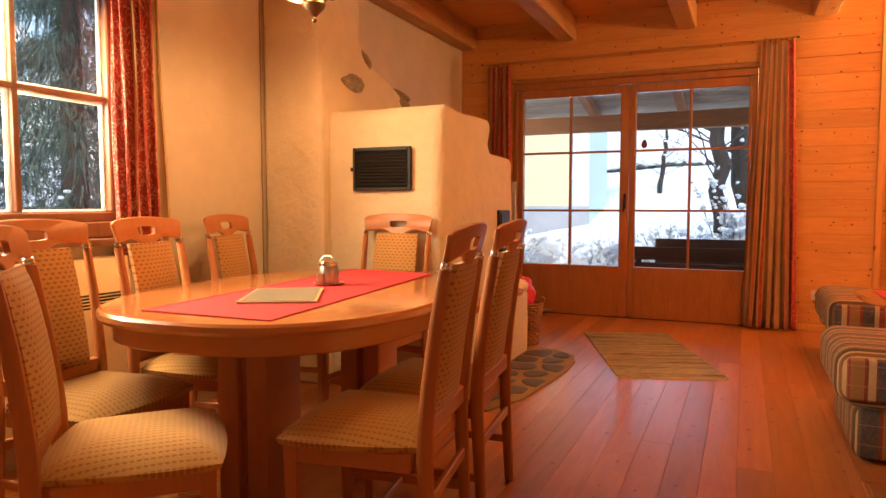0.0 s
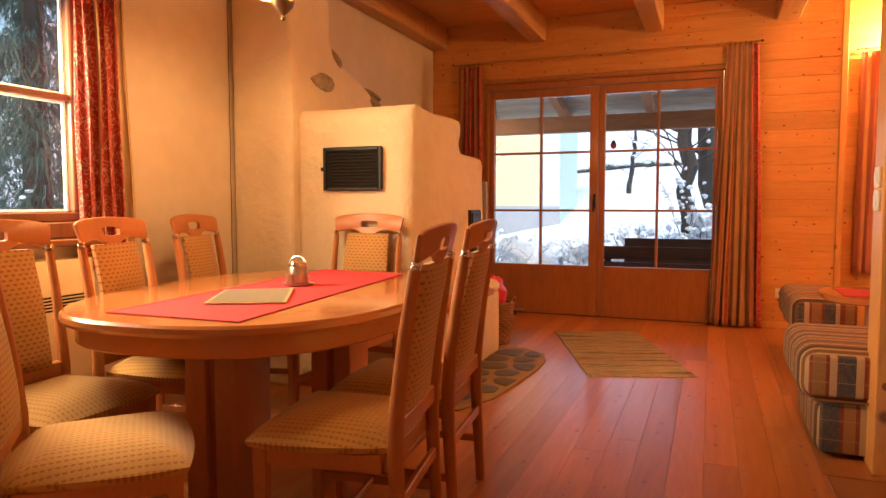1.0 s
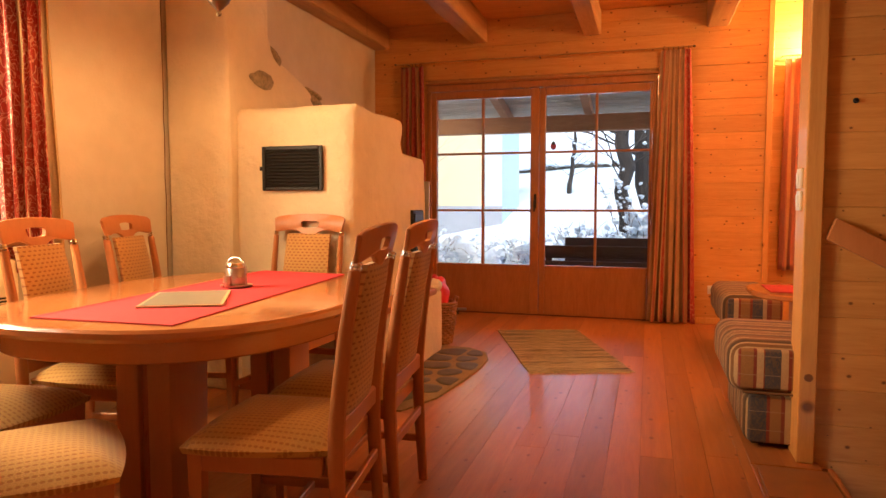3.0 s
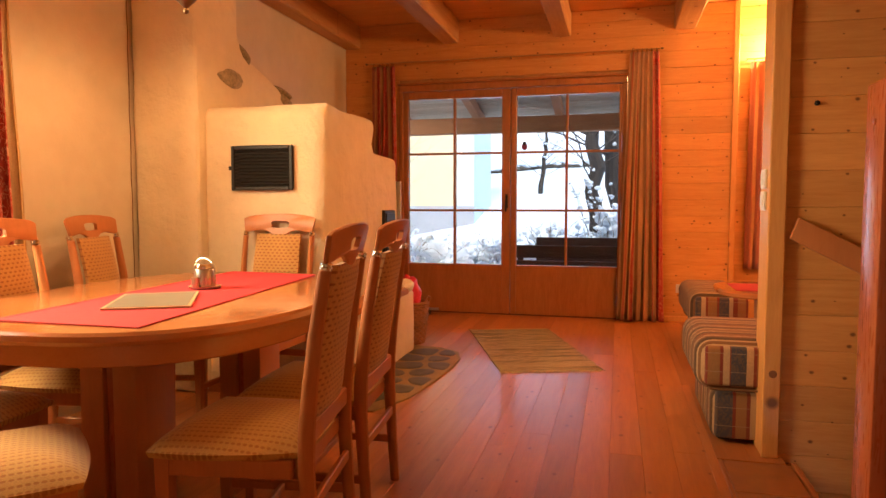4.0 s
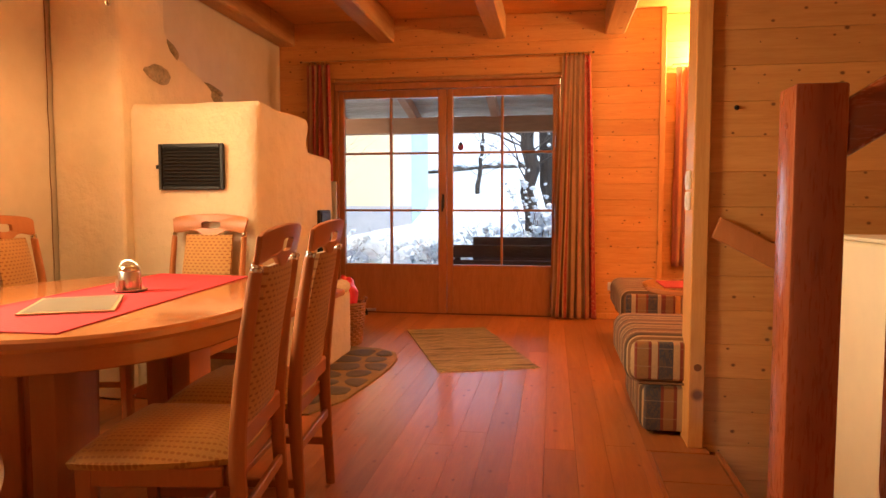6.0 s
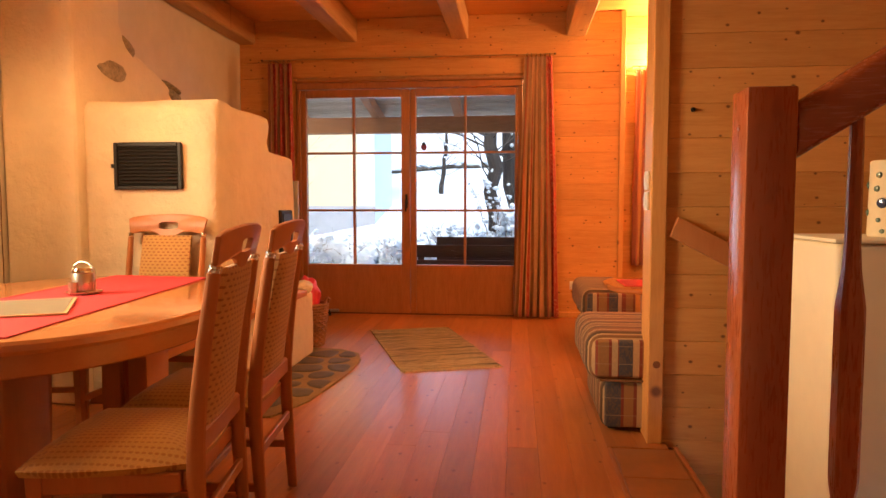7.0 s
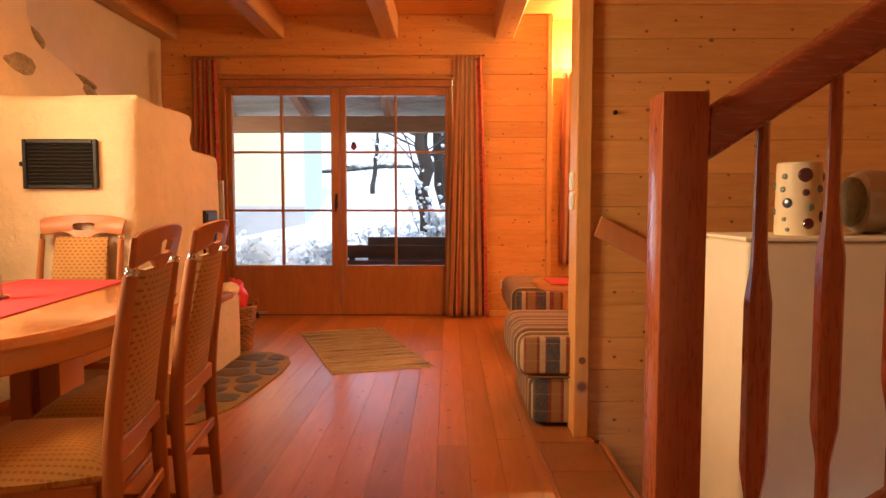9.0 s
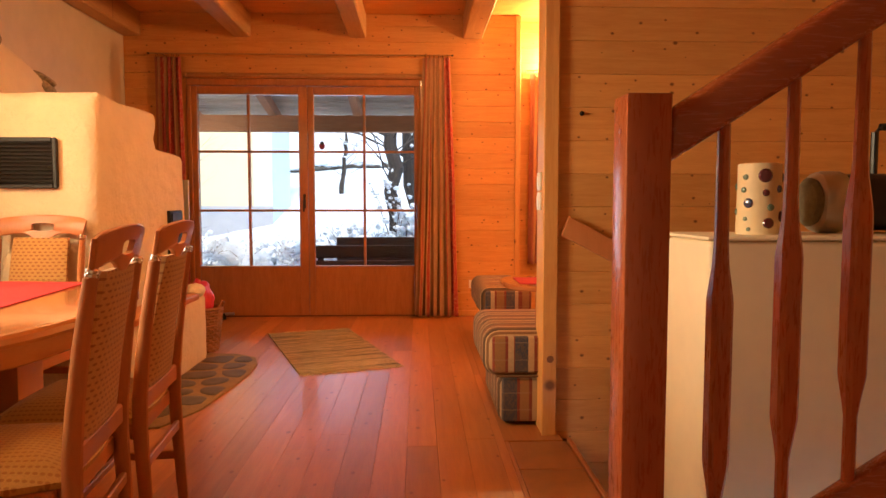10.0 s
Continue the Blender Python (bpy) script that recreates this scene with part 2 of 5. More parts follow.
dark_curtain = striped("dark_striped_curtain", 0, [(0, ROSE), (0.12, BROWN), (0.2, RED), (0.38, SAND), (0.44, BROWN), (0.5, RED), (0.66, TAN), (0.72, BROWN), (0.8, RED)], 1.0, "UV", pattern=(0.55, 0.22, 0.15))
nook_curtain = striped("nook_curtain_cloth", 0, [(0, ROSE), (0.14, (0.70, 0.36, 0.16)), (0.22, ROSE), (0.38, CREAM), (0.44, RED), (0.60, (0.70, 0.36, 0.16)), (0.68, ROSE), (0.84, CREAM), (0.9, RED)], 1.0, "UV", pattern=(0.80, 0.50, 0.36))
red_curtain = striped("red_curtain_cloth", 0, [(0, RED), (0.34, CREAM), (0.38, RED), (0.62, CREAM), (0.66, RED), (0.76, CREAM), (0.8, OCHRE), (0.86, CREAM), (0.93, OCHRE)],
                      1.0, "UV", pattern=(0.80, 0.44, 0.36))
GREY, PALE, UMBER = (0.07, 0.036, 0.02), (0.52, 0.35, 0.19), (0.20, 0.095, 0.04)
WINE, GOLD = (0.22, 0.03, 0.018), (0.32, 0.15, 0.05)
bench_top_cloth = striped("bench_top_cloth", 1, [(0, PALE), (0.05, UMBER), (0.10, PALE), (0.14, GREY), (0.24, UMBER), (0.34, PALE), (0.40, UMBER), (0.45, PALE), (0.48, WINE), (0.52, UMBER),
                          (0.66, GREY), (0.74, PALE), (0.80, UMBER), (0.86, PALE), (0.89, UMBER)], 0.26)
bench_front_cloth = striped("bench_front_cloth", 0, [(0, GOLD), (0.065, WINE), (0.10, PALE), (0.17, WINE), (0.18, NAVY), (0.345, PALE), (0.42, WINE), (0.455, GOLD), (0.60, WINE), (0.64, NAVY),
                            (0.80, PALE), (0.86, WINE), (0.935, GOLD)], 0.40, figure=(0.12, 0.085, 0.06))
bench_base_cloth = striped("bench_base_cloth", 0, [(0, NAVY), (0.22, WINE), (0.255, GOLD), (0.37, WINE), (0.41, PALE), (0.48, NAVY), (0.66, PALE), (0.74, GOLD), (0.88, WINE), (0.92, NAVY)], 0.40, figure=(0.12, 0.085, 0.06))


def rug_material():
    m = Mat("rag_weave", 0.95)
    a = m.noise(m.coords("Object", (1, 0.02, 1)), 62, 2, 0.7)
    b = m.noise(m.coords("Object", (1, 0.16, 1)), 150, 2, 0.6)
    col = m.ramp(a, [(0.36, (0.025, 0.025, 0.018)), (0.41, (0.22, 0.18, 0.10)), (0.45, (0.55, 0.47, 0.29)), (0.48, (0.30, 0.26, 0.15)), (0.51, (0.60, 0.52, 0.33)),
                     (0.54, (0.10, 0.085, 0.05)), (0.57, (0.48, 0.40, 0.24)), (0.62, (0.64, 0.54, 0.35)), (0.68, (0.12, 0.10, 0.06))])
    col = m.mix(m.ramp(b, [(0.35, 0.35), (0.65, 0.0)]), col, (0.10, 0.09, 0.06))
    m.colour(col)
    m.bump(m.math("ADD", a, b), 0.6, 0.006)
    return m.mat


rug_cloth = rug_material()


def glass_material():
    m = Mat("window_glass", 0.02)
    tr, gl = m.n.new("ShaderNodeBsdfTransparent"), m.node("BsdfGlossy", Roughness=0.01)
    fr = m.node("Fresnel", IOR=1.25)
    mixer = m.n.new("ShaderNodeMixShader")
    m.link(fr.outputs[0], mixer.inputs[0])
    m.link(tr.outputs[0], mixer.inputs[1])
    m.link(gl.outputs[0], mixer.inputs[2])
    m.link(mixer.outputs[0], m.n["Material Output"].inputs[0])
    return m.mat


def emitter(name, colour, power):
    m = Mat(name, 0.4)
    m.colour(colour)
    m.b.inputs["Emission Color"].default_value = (*colour, 1)
    m.b.inputs["Emission Strength"].default_value = power
    return m.mat


def snow_material():
    m = Mat("snow", 0.7)
    vec = m.coords("World")
    a, b = m.noise(vec, 1.2, 4), m.noise(vec, 14, 4)
    m.colour(m.mix(m.ramp(a, [(0.3, 0.0), (0.7, 1.0)]), (0.73, 0.81, 0.91), (0.81, 0.88, 0.95)))
    m.bump(m.math("ADD", a, m.math("MULTIPLY", b, 0.2)), 0.6, 0.15)
    return m.mat


glass = glass_material()
snow = snow_material()
bulb_glow = emitter("lit_opal_glass", (1.0, 0.72, 0.36), 9.0)
wall_stone = plain("mossy_stone", (0.10, 0.085, 0.07), 0.9, speck=0.5, scale=9, bump=0.6)
bark = plain("tree_bark", (0.04, 0.032, 0.028), 0.9, speck=0.5, scale=18, bump=1.0)
needle = plain("spruce_needles", (0.05, 0.085, 0.07), 0.8, speck=0.5, scale=6)
house_paint = plain("cream_house_paint", (0.80, 0.66, 0.42), 0.8, speck=0.04, scale=3)
plinth_paint = plain("grey_plinth", (0.40, 0.42, 0.46), 0.85, speck=0.1, scale=5)
white_trim = plain("white_corner_paint", (0.60, 0.70, 0.82), 0.7, speck=0.03)
twig = plain("dry_twigs", (0.10, 0.075, 0.06), 0.9)
shutter_paint = plain("dark_window", (0.10, 0.11, 0.13), 0.3)

# ---- mesh tools ----


def mesh_of(bm, name, mat, smooth=False):
    bmesh.ops.recalc_face_normals(bm, faces=bm.faces)
    me = bpy.data.meshes.new(name)
    bm.to_mesh(me)
    bm.free()
    me.materials.append(mat)
    if smooth:
        me.polygons.foreach_set("use_smooth", [True] * len(me.polygons))
        me.set_sharp_from_angle(angle=radians(28))
    return me


def part(name, bm, mat, parent=None, label="", smooth=True):
    ob = new(name, mesh_of(bm, name, mat, smooth))
    if parent:
        ob.parent = parent
    return tagged(ob, label)


def thing(name, label, category, group="", kind="", m=None):
    ob = new(name)
    ob.empty_display_size = 0.1
    if m:
        ob.matrix_world = m
    return tagged(ob, label, category, group, kind)


def single(name, bm, mat, label, category, group="", kind="", smooth=True):
    return tagged(part(name, bm, mat, smooth=smooth), label, category, group, kind)


def box(x0, x1, y0, y1, z0, z1, bevel=0.0, seg=2, bm=None):
    b = bmesh.new()
    v = bmesh.ops.create_cube(b, size=1.0)["verts"]
    bmesh.ops.scale(b, vec=(x1 - x0, y1 - y0, z1 - z0), verts=v)
    bmesh.ops.translate(b, vec=((x0 + x1) / 2, (y0 + y1) / 2, (z0 + z1) / 2), verts=v)
    if bevel:
        bmesh.ops.bevel(b, geom=b.edges[:], offset=bevel, segments=seg, profile=0.5, affect="EDGES")
    return join(bm, b)


def join(bm, b):
    if bm is None:
        return b
    me = bpy.data.meshes.new("t")
    b.to_mesh(me)
    b.free()
    bm.from_mesh(me)
    bpy.data.meshes.remove(me)
    return bm


def moved(bm, m):
    bmesh.ops.transform(bm, matrix=m, verts=bm.verts)
    return bm


def prism(poly, h0, h1, axis="z", bevel=0.0, seg=2, bm=None):
    """A polygon in the two other axes, pushed along axis from h0 to h1."""
    b = bmesh.new()

    def at(p, h):
        return {"z": (p[0], p[1], h), "y": (p[0], h, p[1]), "x": (h, p[0], p[1])}[axis]
    lo = [b.verts.new(at(p, h0)) for p in poly]
    hi = [b.verts.new(at(p, h1)) for p in poly]
    b.faces.new(lo)
    b.faces.new(hi[::-1])
    for i in range(len(poly)):
        j = (i + 1) % len(poly)
        b.faces.new((lo[i], lo[j], hi[j], hi[i]))
    bmesh.ops.recalc_face_normals(b, faces=b.faces)
    if bevel:
        bmesh.ops.bevel(b, geom=b.edges[:], offset=bevel, segments=seg, profile=0.5, affect="EDGES")
    return join(bm, b)


def lathe(profile, seg=24, bm=None, m=None):
    """A profile of (radius, z) turned round z."""
    b = bmesh.new()
    rings = []
    for r, z in profile:
        if r < 1e-4:
            rings.append([b.verts.new((0, 0, z))])
        else:
            rings.append([b.verts.new((r * math.cos(2 * math.pi * i / seg), r * math.sin(2 * math.pi * i / seg), z)) for i in range(seg)])
    for a, c in zip(rings, rings[1:]):
        for i in range(seg):
            j = (i + 1) % seg
            loop = [a[i % len(a)], a[j % len(a)], c[j % len(c)], c[i % len(c)]]
            loop = [v for k, v in enumerate(loop) if v not in loop[:k]]
            if len(loop) > 2:
                b.faces.new(loop)
    for ring in (rings[0], rings[-1]):
        if len(ring) > 2:
            b.faces.new(ring)
    if m:
        moved(b, m)
    return join(bm, b)


def tube(points, radius, seg=14, bm=None):
    """A round bar along points; radius is one number or one per point."""
    b = bmesh.new()
    pts = [Vector(p) for p in points]
    rad = radius if isinstance(radius, (list, tuple)) else [radius] * len(pts)
    rings = []
    for i, p in enumerate(pts):
        d = (pts[min(i + 1, len(pts) - 1)] - pts[max(i - 1, 0)]).normalized()
        side = d.cross(Vector((0, 0, 1)) if abs(d.z) < 0.9 else Vector((1, 0, 0))).normalized()
        up = side.cross(d)
        rings.append([b.verts.new(p + rad[i] * (side * math.cos(2 * math.pi * k / seg) + up * math.sin(2 * math.pi * k / seg))) for k in range(seg)])
    for a, c in zip(rings, rings[1:]):
        for k in range(seg):
            b.faces.new((a[k], a[(k + 1) % seg], c[(k + 1) % seg], c[k]))
    b.faces.new(rings[0])
    b.faces.new(rings[-1])
    return join(bm, b)


def sweep(sections, bm=None):
    """Skin over loops of points, closed at both ends."""
    b = bmesh.new()
    rings = [[b.verts.new(p) for p in s] for s in sections]
    k = len(rings[0])
    for a, c in zip(rings, rings[1:]):
        for i in range(k):
            b.faces.new((a[i], a[(i + 1) % k], c[(i + 1) % k], c[i]))
    b.faces.new(rings[0])
    b.faces.new(rings[-1])
    return join(bm, b)


PLANKS = {}


def plank(name, parent, mat, centre, length, width, thick, normal, along, chamfer=0.004):
    """One board as a piece: its face looks along normal, its length lies along the given axis. Alike boards share a mesh."""
    key = (round(length, 3), round(width, 3), round(thick, 3), chamfer, mat.name)
    if key not in PLANKS:
        b = bmesh.new()
        loops = []
        for inset, z in ((0, 0), (0, thick - chamfer), (chamfer, thick)):
            x, y = length / 2 - inset, width / 2 - inset
            loops.append([b.verts.new(p) for p in ((-x, -y, z), (x, -y, z), (x, y, z), (-x, y, z))])
        for a, c in zip(loops, loops[1:]):
            for i in range(4):
                b.faces.new((a[i], a[(i + 1) % 4], c[(i + 1) % 4], c[i]))
        b.faces.new(loops[2])
        PLANKS[key] = mesh_of(b, name, mat)
    ob = new(name, PLANKS[key])
    n, a = Vector(normal), Vector(along)
    ob.matrix_world = Matrix.Translation(centre) @ Matrix((a, n.cross(a), n)).transposed().to_4x4()
    ob.parent = parent
    return ob


# ---- the setting ----
WALL_Y, WALL_X, EAST_X, STAIR_Y, CEIL, BEAM = 6.734, -2.79, 0.975, 3.27, 2.92, 2.69
NOOK_X, NOOK_Y = 1.9, 6.95  # the seating nook runs on behind the end of the door wall
DOOR = (-2.21, 0.035, 2.30)

floor = box(-3.1, 0.72, -1.7, 7.0, -0.2, -0.022)
box(0.7205, 3.1, 3.30, 7.0, -0.2, -0.022, bm=floor)
box(0.7205, 3.1, -1.7, 1.60, -0.2, -0.022, bm=floor)
floor = single("floor", floor, sub_floor, "reddish varnished pine plank floor with open joints", "floor", kind="structure", smooth=False)
single("stairwell_floor", box(0.70, 3.1, 1.2, 3.4, -1.9, -1.8), chair_wood, "dark floor at the foot of the stairwell", "floor", kind="structure", smooth=False)
single("wall_stairwell", box(0.70, 0.72, 1.6, 3.27, -1.8, -0.2), cream_paint, "plain wall under the floor's edge at the stairwell", "wall", kind="structure", smooth=False)

# left plaster wall with the window opening
WIN = (1.06, 2.44, 1.02, 2.16)  # y0, y1, z0, z1
wl = bmesh.new()
for xa, xb, oy0, oy1, oz0, oz1 in ((-2.86, WALL_X, *WIN), (-3.1, -2.8601, 0.6, 3.3, 0.9, 2.5)):
    box(xa, xb, -1.7, oy0, -0.1, 3.05, bm=wl)
    box(xa, xb, oy1, 6.95, -0.1, 3.05, bm=wl)
    box(xa, xb, oy0, oy1, -0.1, oz0, bm=wl)
    box(xa, xb, oy0, oy1, oz1, 3.05, bm=wl)
single("wall_west", wl, white_plaster, "white plastered wall with a window", "wall", kind="structure", smooth=False)

# door wall: a backing with boards on it
wn_ = box(WALL_X + 0.001, DOOR[0], WALL_Y + 0.022, 6.95, -0.1, 3.05)
box(DOOR[1], 0.993, WALL_Y + 0.022, 6.95, -0.1, 3.05, bm=wn_)
box(DOOR[0], DOOR[1], WALL_Y + 0.022, 6.95, DOOR[2], 3.05, bm=wn_)
wall_north = single("wall_north", wn_, beam_wood, "wall of horizontal knotty pine boards round the terrace door", "wall", kind="structure", smooth=False)
we = single("wall_east", box(NOOK_X + 0.022, 2.1, 3.40, NOOK_Y + 0.02, -0.1, 3.05), beam_wood, "pine boarded wall beside the seating nook", "wall", kind="structure", smooth=False)
wk = single("wall_nook", box(0.94, 2.1, NOOK_Y + 0.022, 7.12, -0.1, 3.05), beam_wood, "bright pine boarded back wall of the seating nook", "wall", kind="structure", smooth=False)
ws = single("wall_stair", box(0.62, 3.1, STAIR_Y + 0.022, 3.40, -1.8, 3.05), beam_wood, "wall of horizontal knotty pine boards beside the stairs", "wall", kind="structure", smooth=False)
single("wall_south", box(-3.1, 3.1, -1.85, -1.7, -0.2, 3.05), white_plaster, "plain plaster wall closing the room", "wall", kind="structure", smooth=False)
single("wall_far_east", box(3.0, 3.15, -1.7, 3.27, -1.9, 3.05), board_y, "plain boarded wall closing the stair side", "wall", kind="structure", smooth=False)

# ceiling boards in one mesh
cl = bmesh.new()
y = -1.7
while y < 6.9:
    box(-3.0, 3.1, y + 0.002, y + 0.138, CEIL, CEIL + 0.03, bm=cl)
    y += 0.14
box(-3.0, 3.1, -1.8, 6.95, CEIL + 0.031, CEIL + 0.2, bm=cl)
single("ceiling", cl, wood("ceiling_pine", PINE_L, PINE_D, (1.2, 14, 14), 0.5, knots=0.2, plane="xy"), "pine board ceiling", "ceiling", kind="structure", smooth=False)


def beam(x0, x1):
    return single("ceiling_beam", box(x0, x1, -1.69, WALL_Y - 0.002, BEAM, CEIL - 0.002, 0.012, 1), beam_wood, "planed pine ceiling beam", "beam", "ceiling beams", "structure", smooth=False)


for x0, x1 in ((-2.785, -2.62), (-1.755, -1.585), (-0.655, -0.49), (0.435, 0.625)):
    beam(x0, x1)
single("post", box(0.588, 0.618, 3.2685, 3.43, 0, CEIL - 0.002, 0.005, 1), pine_z, "square knotty pine post at the wall's end", "post", kind="structure", smooth=False)
single("trim", box(0.586, 0.657, 3.244, 3.268, 0, CEIL - 0.002, 0.006, 2), pine_z, "flat pine trim on the wall's end", "trim", kind="structure", smooth=False)
part("knot", lathe([(0, 0), (0.017, 0), (0.016, 0.0015), (0, 0.002)], 20, m=Matrix.Translation((0.624, 3.2442, 0.37)) @ pose(0, 0, 0, 90, 0, 0)), plain("pine_knot", (0.24, 0.09, 0.03), 0.5), bpy.data.objects["trim"], "dark knot in the pine")
single("corner_trim", box(0.946, 0.996, WALL_Y - 0.03, WALL_Y - 0.001, 0, CEIL - 0.01, 0.005, 1), pine_z, "pine corner batten", "trim", kind="structure", smooth=False)
single("baseboard", box(DOOR[1] + 0.05, 0.92, WALL_Y - 0.018, WALL_Y - 0.001, 0, 0.055, 0.004, 1), pine_z, "low pine skirting board", "baseboard", kind="structure", smooth=False)

# window in the plaster wall
win = thing("window_1", "wooden casement window with glazing bars looking on snowy spruces", "window", kind="structure")
X0, X1 = WALL_X - 0.06, WALL_X + 0.005
fr = box(X0, X1, WIN[0], WIN[1], WIN[2], WIN[2] + 0.045, 0.006, 1)
for y0, y1, z0, z1 in ((WIN[0], WIN[1], WIN[3] - 0.05, WIN[3]), (WIN[0], WIN[0] + 0.05, WIN[2] + 0.046, WIN[3] - 0.051), (WIN[1] - 0.045, WIN[1], WIN[2] + 0.046, WIN[3] - 0.051)):
    box(X0, X1, y0, y1, z0, z1, 0.006, 1, bm=fr)
part("window_frame", fr, window_wood, win, smooth=False)
for y in (1.955, 1.52):
    part("glazing_bar", box(X0 + 0.005, X1 - 0.008, y - 0.013, y + 0.013, WIN[2] + 0.046, WIN[3] - 0.051, 0.004, 1), window_wood, win, smooth=False)
part("glazing_bar", box(X0 + 0.006, X1 - 0.009, WIN[0] + 0.051, WIN[1] - 0.046, 1.573, 1.60, 0.004, 1), window_wood, win, smooth=False)
for y0, y1 in ((1.11, 1.505), (1.535, 1.94), (1.97, 2.393)):
    for z0, z1 in ((1.068, 1.571), (1.602, 2.108)):
        p = part("pane", box(X0 + 0.025, X0 + 0.031, y0, y1, z0, z1), glass, win, smooth=False)
        p.visible_shadow = False
        for a, c, d, e in ((y0, y0 + 0.012, z0, z1), (y1 - 0.012, y1, z0, z1), (y0 + 0.013, y1 - 0.013, z0, z0 + 0.01), (y0 + 0.013, y1 - 0.013, z1 - 0.01, z1)):
            part("spacer", box(X0 + 0.012, X0 + 0.024, a, c, d, e), white_plastic, win, smooth=False)
part("window_sill", box(WALL_X + 0.001, WALL_X + 0.12, WIN[0] - 0.05, WIN[1] + 0.04, 0.915, 0.945, 0.008), window_wood, win)
part("apron", box(WALL_X + 0.001, WALL_X + 0.035, WIN[0] - 0.02, WIN[1] + 0.01, 0.948, 1.018, 0.004, 1), window_wood, win)

# terrace door
door = thing("door_1", "closed double terrace door of reddish wood with twelve panes", "door", kind="structure")
Y0, Y1 = WALL_Y - 0.015, WALL_Y + 0.07
fr = box(DOOR[0], DOOR[1], Y0, Y1, 2.235, DOOR[2], 0.006, 1)
box(DOOR[0], DOOR[0] + 0.045, Y0, Y1, 0, 2.234, 0.006, 1, bm=fr)
box(DOOR[1] - 0.045, DOOR[1], Y0, Y1, 0, 2.234, 0.006, 1, bm=fr)
part("door_frame", fr, door_wood, door, smooth=False)
part("lintel_trim", box(DOOR[0] - 0.01, DOOR[1] + 0.01, Y0 - 0.02, WALL_Y - 0.001, DOOR[2] + 0.002, DOOR[2] + 0.02, 0.004, 1), door_wood, door, smooth=False)
part("threshold", box(DOOR[0], DOOR[1], WALL_Y, WALL_Y + 0.2, -0.02, 0.012, 0.004, 1), sub_floor, door, smooth=False)


def leaf(x0, x1, g0, g1):
    """One leaf from x0 to x1 with glass from g0 to g1: stiles, rails, bars, panes."""
    lf = part("door_leaf", box(x0, g0, Y0 + 0.01, Y1 - 0.01, 0.013, 2.23, 0.005, 1), door_wood, door, smooth=False)
    ya, yb = Y0 + 0.01, Y1 - 0.01
    part("stile", box(g1, x1, ya, yb, 0.013, 2.23, 0.005, 1), door_wood, lf, smooth=False)
    part("bottom_rail", box(g0 + 0.001, g1 - 0.001, ya + 0.004, yb, 0.013, 0.50, 0.005, 1), door_wood, lf, smooth=False)
    part("top_rail", box(g0 + 0.001, g1 - 0.001, ya, yb, 2.152, 2.23, 0.005, 1), door_wood, lf, smooth=False)
    mid = (g0 + g1) / 2
    part("glazing_bar", box(mid - 0.012, mid + 0.012, ya + 0.008, yb - 0.01, 0.501, 2.151, 0.004, 1), door_wood, lf, smooth=False)
    for z in (1.04, 1.608):
        part("glazing_bar", box(g0 + 0.001, g1 - 0.001, ya + 0.009, yb - 0.011, z - 0.011, z + 0.011, 0.004, 1), door_wood, lf, smooth=False)
    for a, c in ((g0 + 0.002, mid - 0.013), (mid + 0.013, g1 - 0.002)):
        for z0, z1 in ((0.502, 1.028), (1.052, 1.596), (1.62, 2.15)):
            p = part("pane", box(a, c, Y0 + 0.04, Y0 + 0.046, z0, z1), glass, lf, smooth=False)
            p.visible_shadow = False
    return lf


left_leaf = leaf(-2.163, -1.066, -2.112, -1.15)
leaf(-1.060, -0.011, -1.005, -0.036)
hd = lathe([(0, 0), (0.016, 0), (0.016, 0.02), (0.008, 0.024), (0.008, 0.045), (0, 0.046)], 12, m=Matrix.Translation((-1.10, Y0 + 0.01, 1.13)) @ pose(0, 0, 0, 90, 0, 0))
box(-1.112, -1.088, Y0 + 0.004, Y0 + 0.0095, 1.06, 1.20, 0.002, 1, bm=hd)
tube([(-1.10, Y0 - 0.035, 1.13), (-1.10, Y0 - 0.045, 1.09), (-1.10, Y0 - 0.045, 1.03)], 0.009, bm=hd)
part("door_handle", hd, black_iron, left_leaf, "dark metal door handle")
bug = lathe([(0, 0), (0.036, 0), (0.034, 0.003), (0, 0.004)], 20, m=Matrix.Translation((-0.93, Y0 + 0.037, 1.665)) @ Matrix.Diagonal((0.8, 1, 1, 1)) @ pose(0, 0, 0, 90, 0, 0))
single("window_sticker", bug, plain("sticker_red", (0.33, 0.03, 0.06), 0.5), "round red and black beetle sticker on the glass", "sticker")
bd = lathe([(0, 0), (0.019, 0), (0.018, 0.003), (0, 0.003)], 14, m=Matrix.Translation((-0.93, Y0 + 0.036, 1.693)) @ pose(0, 0, 0, 90, 0, 0))
part("head", bd, black_plastic, bpy.data.objects["window_sticker"])
for dx, dz in ((-0.012, 0.0), (0.012, 0.0), (0.0, -0.02)):
    part("spot", lathe([(0, 0), (0.006, 0), (0, 0.002)], 10, m=Matrix.Translation((-0.93 + dx, Y0 + 0.0325, 1.66 + dz)) @ pose(0, 0, 0, 90, 0, 0)), black_plastic, bpy.data.objects["window_sticker"])

# ---- stove and chimney ----


def lumpy(bm, amount, scale):
    for v in bm.verts:
        v.co += amount * Vector((noise.noise(v.co * scale), noise.noise(v.co * scale + Vector((7, 1, 3))), noise.noise(v.co * scale + Vector((2, 9, 5)))))
    return bm


